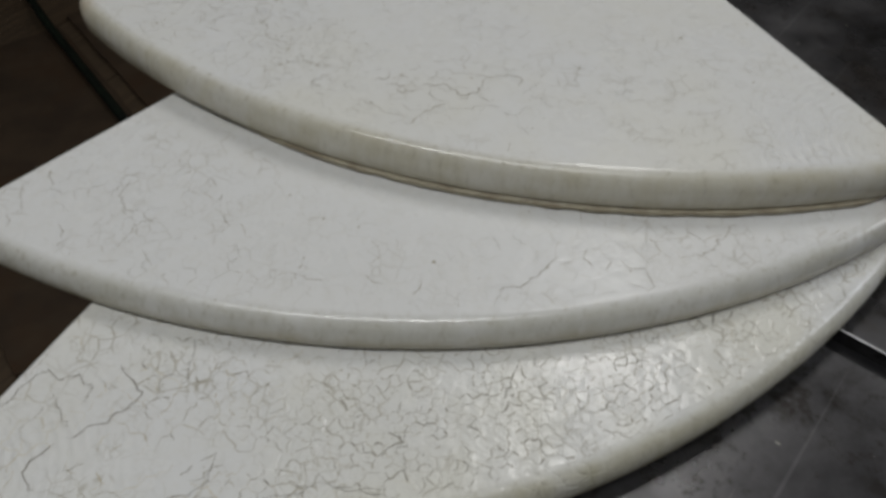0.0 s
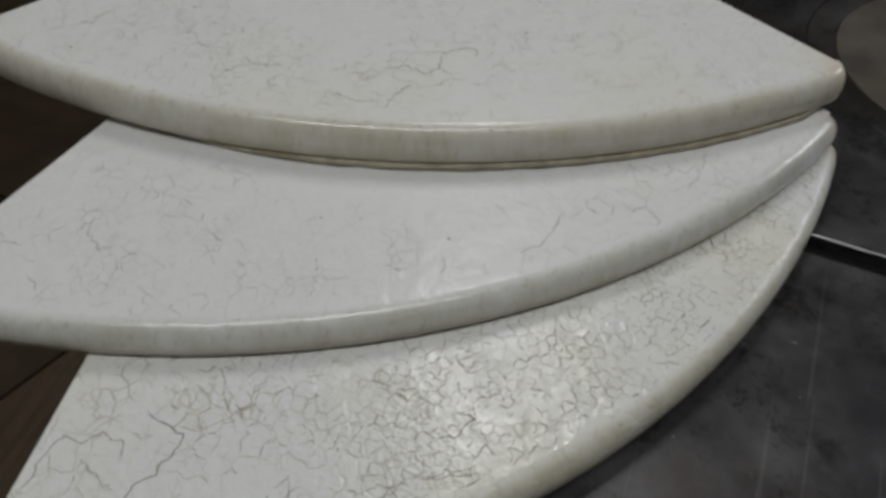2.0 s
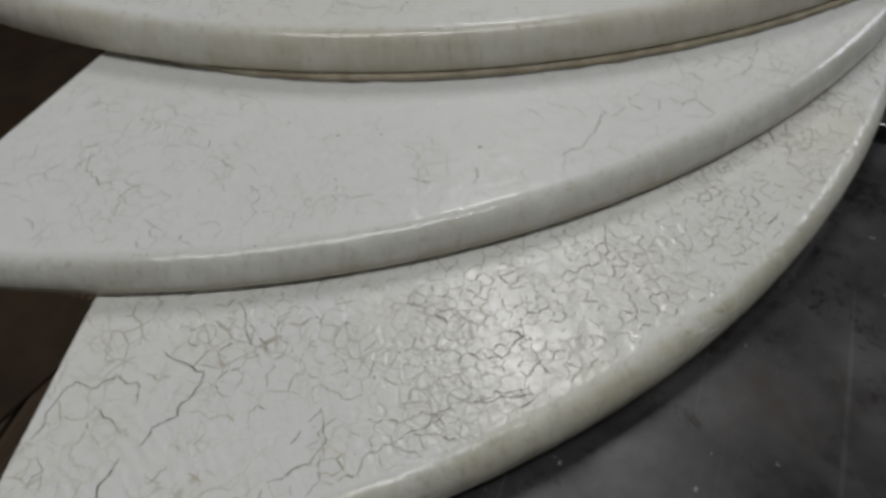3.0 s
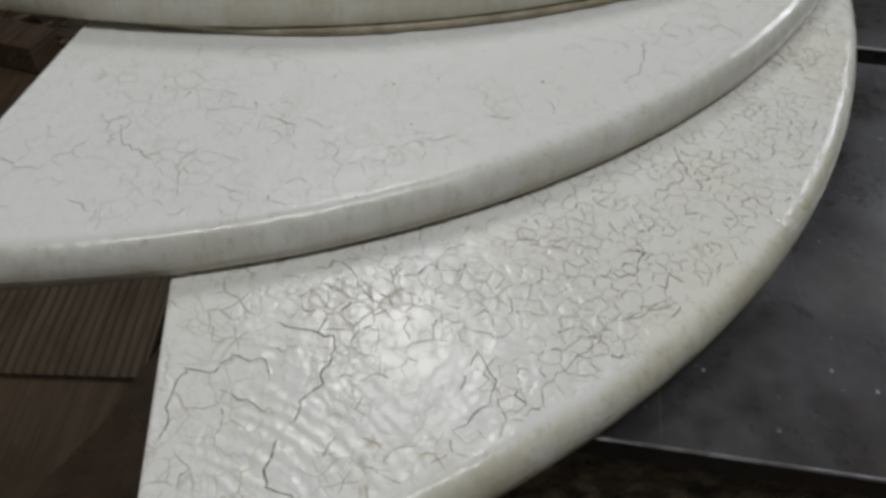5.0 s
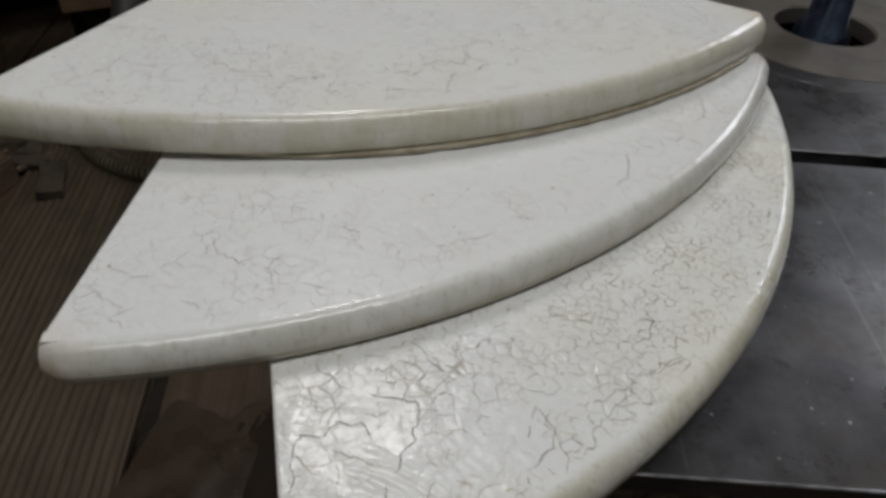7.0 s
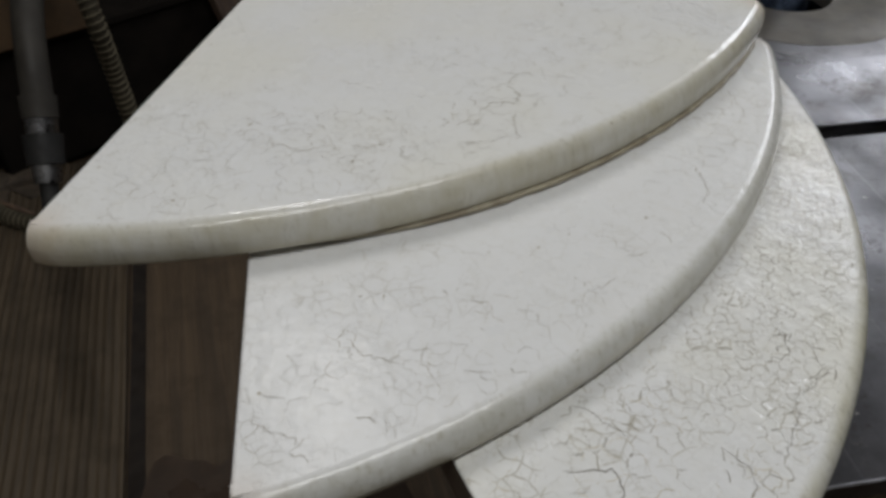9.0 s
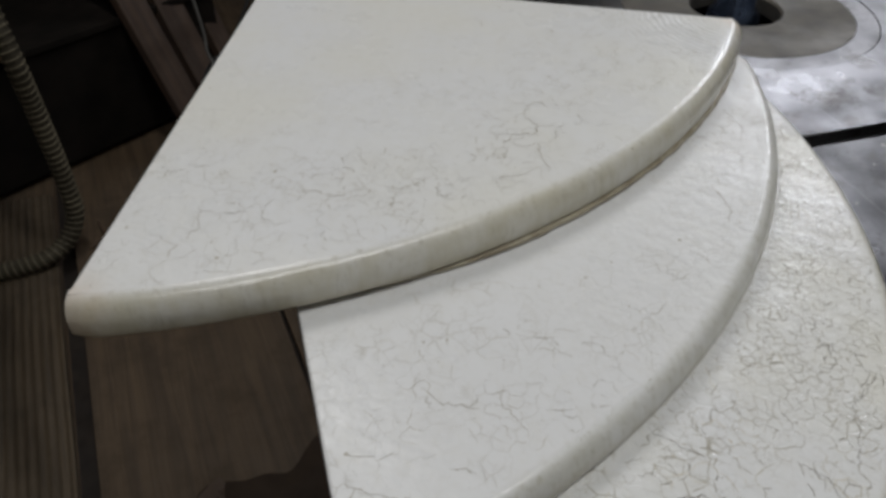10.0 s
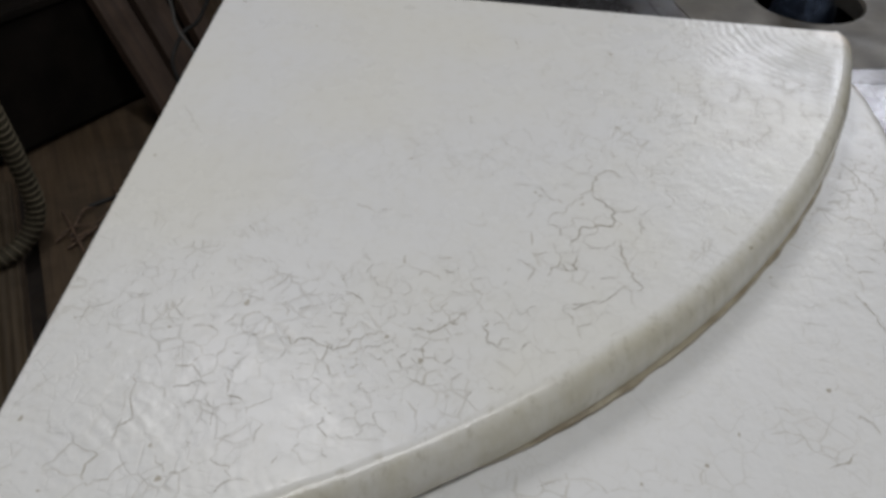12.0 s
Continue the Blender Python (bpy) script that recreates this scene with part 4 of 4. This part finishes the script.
ground_cable = tagged(part("cable", sweep(spline(((-1.50, 2.60, 0.012), (-1.22, 2.08, 0.012), (-1.08, 1.86, 0.030), (-0.93, 1.67, 0.027), (-0.77, 1.47, 0.026), (-0.68, 1.36, 0.022), (-0.62, 1.295, 0.020)), 70), 0.011, 10), GREEN_RUBBER), "dark green rubber cable lying across the board sheets", "cable")
smooth(ground_cable, 80)

# bench under the back wall, near-black to carry the shade, with cartons and offcuts
bench = tagged(new("workbench"), "low bench against the back wall, shade put into its near-black colour", "bench")
bench.matrix_world = pose(0.55, 2.72, 0)
part("bench_top", box(2.6, 0.62, 0.04, pose(0, 0, 0.76), 0.004), SHADE_BOARD, bench)
part("back_board", box(2.6, 0.03, 0.70, pose(0, 0.28, 0.38), 0.003), SHADE_BOARD, bench)
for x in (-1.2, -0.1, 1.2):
    part("leg", box(0.07, 0.07, 0.74, pose(x, -0.22, 0.37), 0.004), SHADE_BOARD, bench)
part("shelf_board", box(2.5, 0.5, 0.025, pose(0, 0.02, 0.30), 0.003), SHADE_BOARD, bench)


def carton(x, y, z, sx, sy, sz, turn, label):
    ob = tagged(new("carton"), label, "box")
    ob.matrix_world = pose(x, y, z, 0, 0, turn)
    part("body", box(sx, sy, sz, pose(0, 0, sz / 2), 0.004), CARD, ob)
    for s in (-1, 1):
        part("flap", box(sx * 0.98, sy * 0.49, 0.004, pose(0, s * sy * 0.248, sz + 0.003, s * 1.5, 0, 0)), CARD, ob)
    return ob


# added near-black chest, stands in for the deep shade of the background
chest = tagged(new("shade_chest"), "near-black low chest, added in place of the deep shade behind offcuts", "chest")
chest.matrix_world = pose(0.60, 2.06, 0, 0, 0, -6)
part("body", box(0.86, 0.36, 0.30, pose(0, 0, 0.17), 0.004), SHADE_BOARD, chest)
part("lid", box(0.88, 0.38, 0.020, pose(0, 0, 0.331), 0.004), SHADE_BOARD, chest)
part("plinth", box(0.82, 0.32, 0.02, pose(0, 0.01, 0.01)), SHADE_BOARD, chest)
carton(0.30, 2.02, 0.342, 0.36, 0.28, 0.30, -8, "worn brown cardboard carton on the added dark chest")
carton(-0.14, 2.40, 0.0, 0.26, 0.26, 0.33, -20, "worn brown cardboard carton among offcuts")
carton(-1.15, 2.25, 0.0, 0.42, 0.34, 0.22, 25, "dark brown cardboard carton near the wall")


def offcut(x, y, size, seed, material, label):
    """A split end of wood: a skewed block with broken corners."""
    rnd = random.Random(seed)
    long, wide, tall = size * rnd.uniform(1.4, 3.0), size * rnd.uniform(0.7, 1.2), size * rnd.uniform(0.35, 0.8)
    bm = box(long, wide, tall)
    for v in bm.verts:
        v.co += Vector((rnd.uniform(-0.16, 0.16) * long, rnd.uniform(-0.14, 0.14) * wide, rnd.uniform(-0.10, 0.10) * tall))
    bmesh.ops.bevel(bm, geom=bm.edges[:], offset=size * 0.06, segments=1, affect='EDGES')
    low = min(v.co.z for v in bm.verts)
    ob = tagged(part("offcut", bm, material), label, "offcut", "heap of offcuts")
    ob.matrix_world = pose(x, y, -low, 0, 0, rnd.uniform(0, 180))


rnd = random.Random(4)
for i in range(26):
    offcut(0.02 + rnd.gauss(0, 0.09), 2.02 + rnd.gauss(0, 0.13), rnd.uniform(0.022, 0.055), i, RUBBLE, "rough brown offcut on the workshop floor")


def stick(a, b, r, seed):
    rnd = random.Random(seed)
    a, b = Vector(a), Vector(b)
    mid = (a + b) / 2 + Vector((rnd.uniform(-0.02, 0.02), rnd.uniform(-0.02, 0.02), 0.012))
    ob = tagged(part("stick", sweep(spline((a, mid, b), 14), lambda i: r * (1 - 0.03 * i), 7), STICK_WOOD), "thin dry stick lying on the floor", "stick", "sticks on the floor")
    smooth(ob, 80)


for i in range(13):
    cx, cy, turn, size = 0.42 + rnd.gauss(0, 0.07), 1.55 + rnd.gauss(0, 0.06), rnd.uniform(-0.5, 1.4), rnd.uniform(0.04, 0.10)
    stick((cx - size * math.cos(turn), cy - size * math.sin(turn), 0.006), (cx + size * math.cos(turn), cy + size * math.sin(turn), 0.008), rnd.uniform(0.0025, 0.005), i)
for i, (cx, cy, turn, size) in enumerate(((0.06, 1.845, -1.33, 0.10), (0.10, 1.845, -1.26, 0.08), (-0.10, 1.86, 0.35, 0.10), (-0.20, 1.90, 0.5, 0.12), (-0.12, 2.0, 0.1, 0.10))):
    stick((cx - size * math.cos(turn), cy - size * math.sin(turn), 0.012), (cx + size * math.cos(turn), cy + size * math.sin(turn), 0.014), 0.010, 40 + i)

# ---- lamp over the machine and the added fill lamp ----
def tube_lamp(m, length, label):
    lamp = tagged(new("tube_lamp"), label, "lamp")
    lamp.matrix_world = m
    part("housing", box(0.14, length + 0.06, 0.05, pose(0, 0, 0.045), 0.006), LAMP_BODY, lamp)
    for s in (-1, 1):
        part("hanger", lathe(((0.004, 0.07), (0.004, H - m.translation.z)), 8, pose(0, s * length * 0.4, 0)), LAMP_BODY, lamp)


tube_lamp(pose(*TUBE, 0, 0, -12), 0.64, "white enamelled fluorescent lamp hanging over the machine")
tube_lamp(pose(*FILL_TUBE, 0, 0, 78), 1.2, "white enamelled fluorescent fill lamp, added unseen behind the viewpoint")
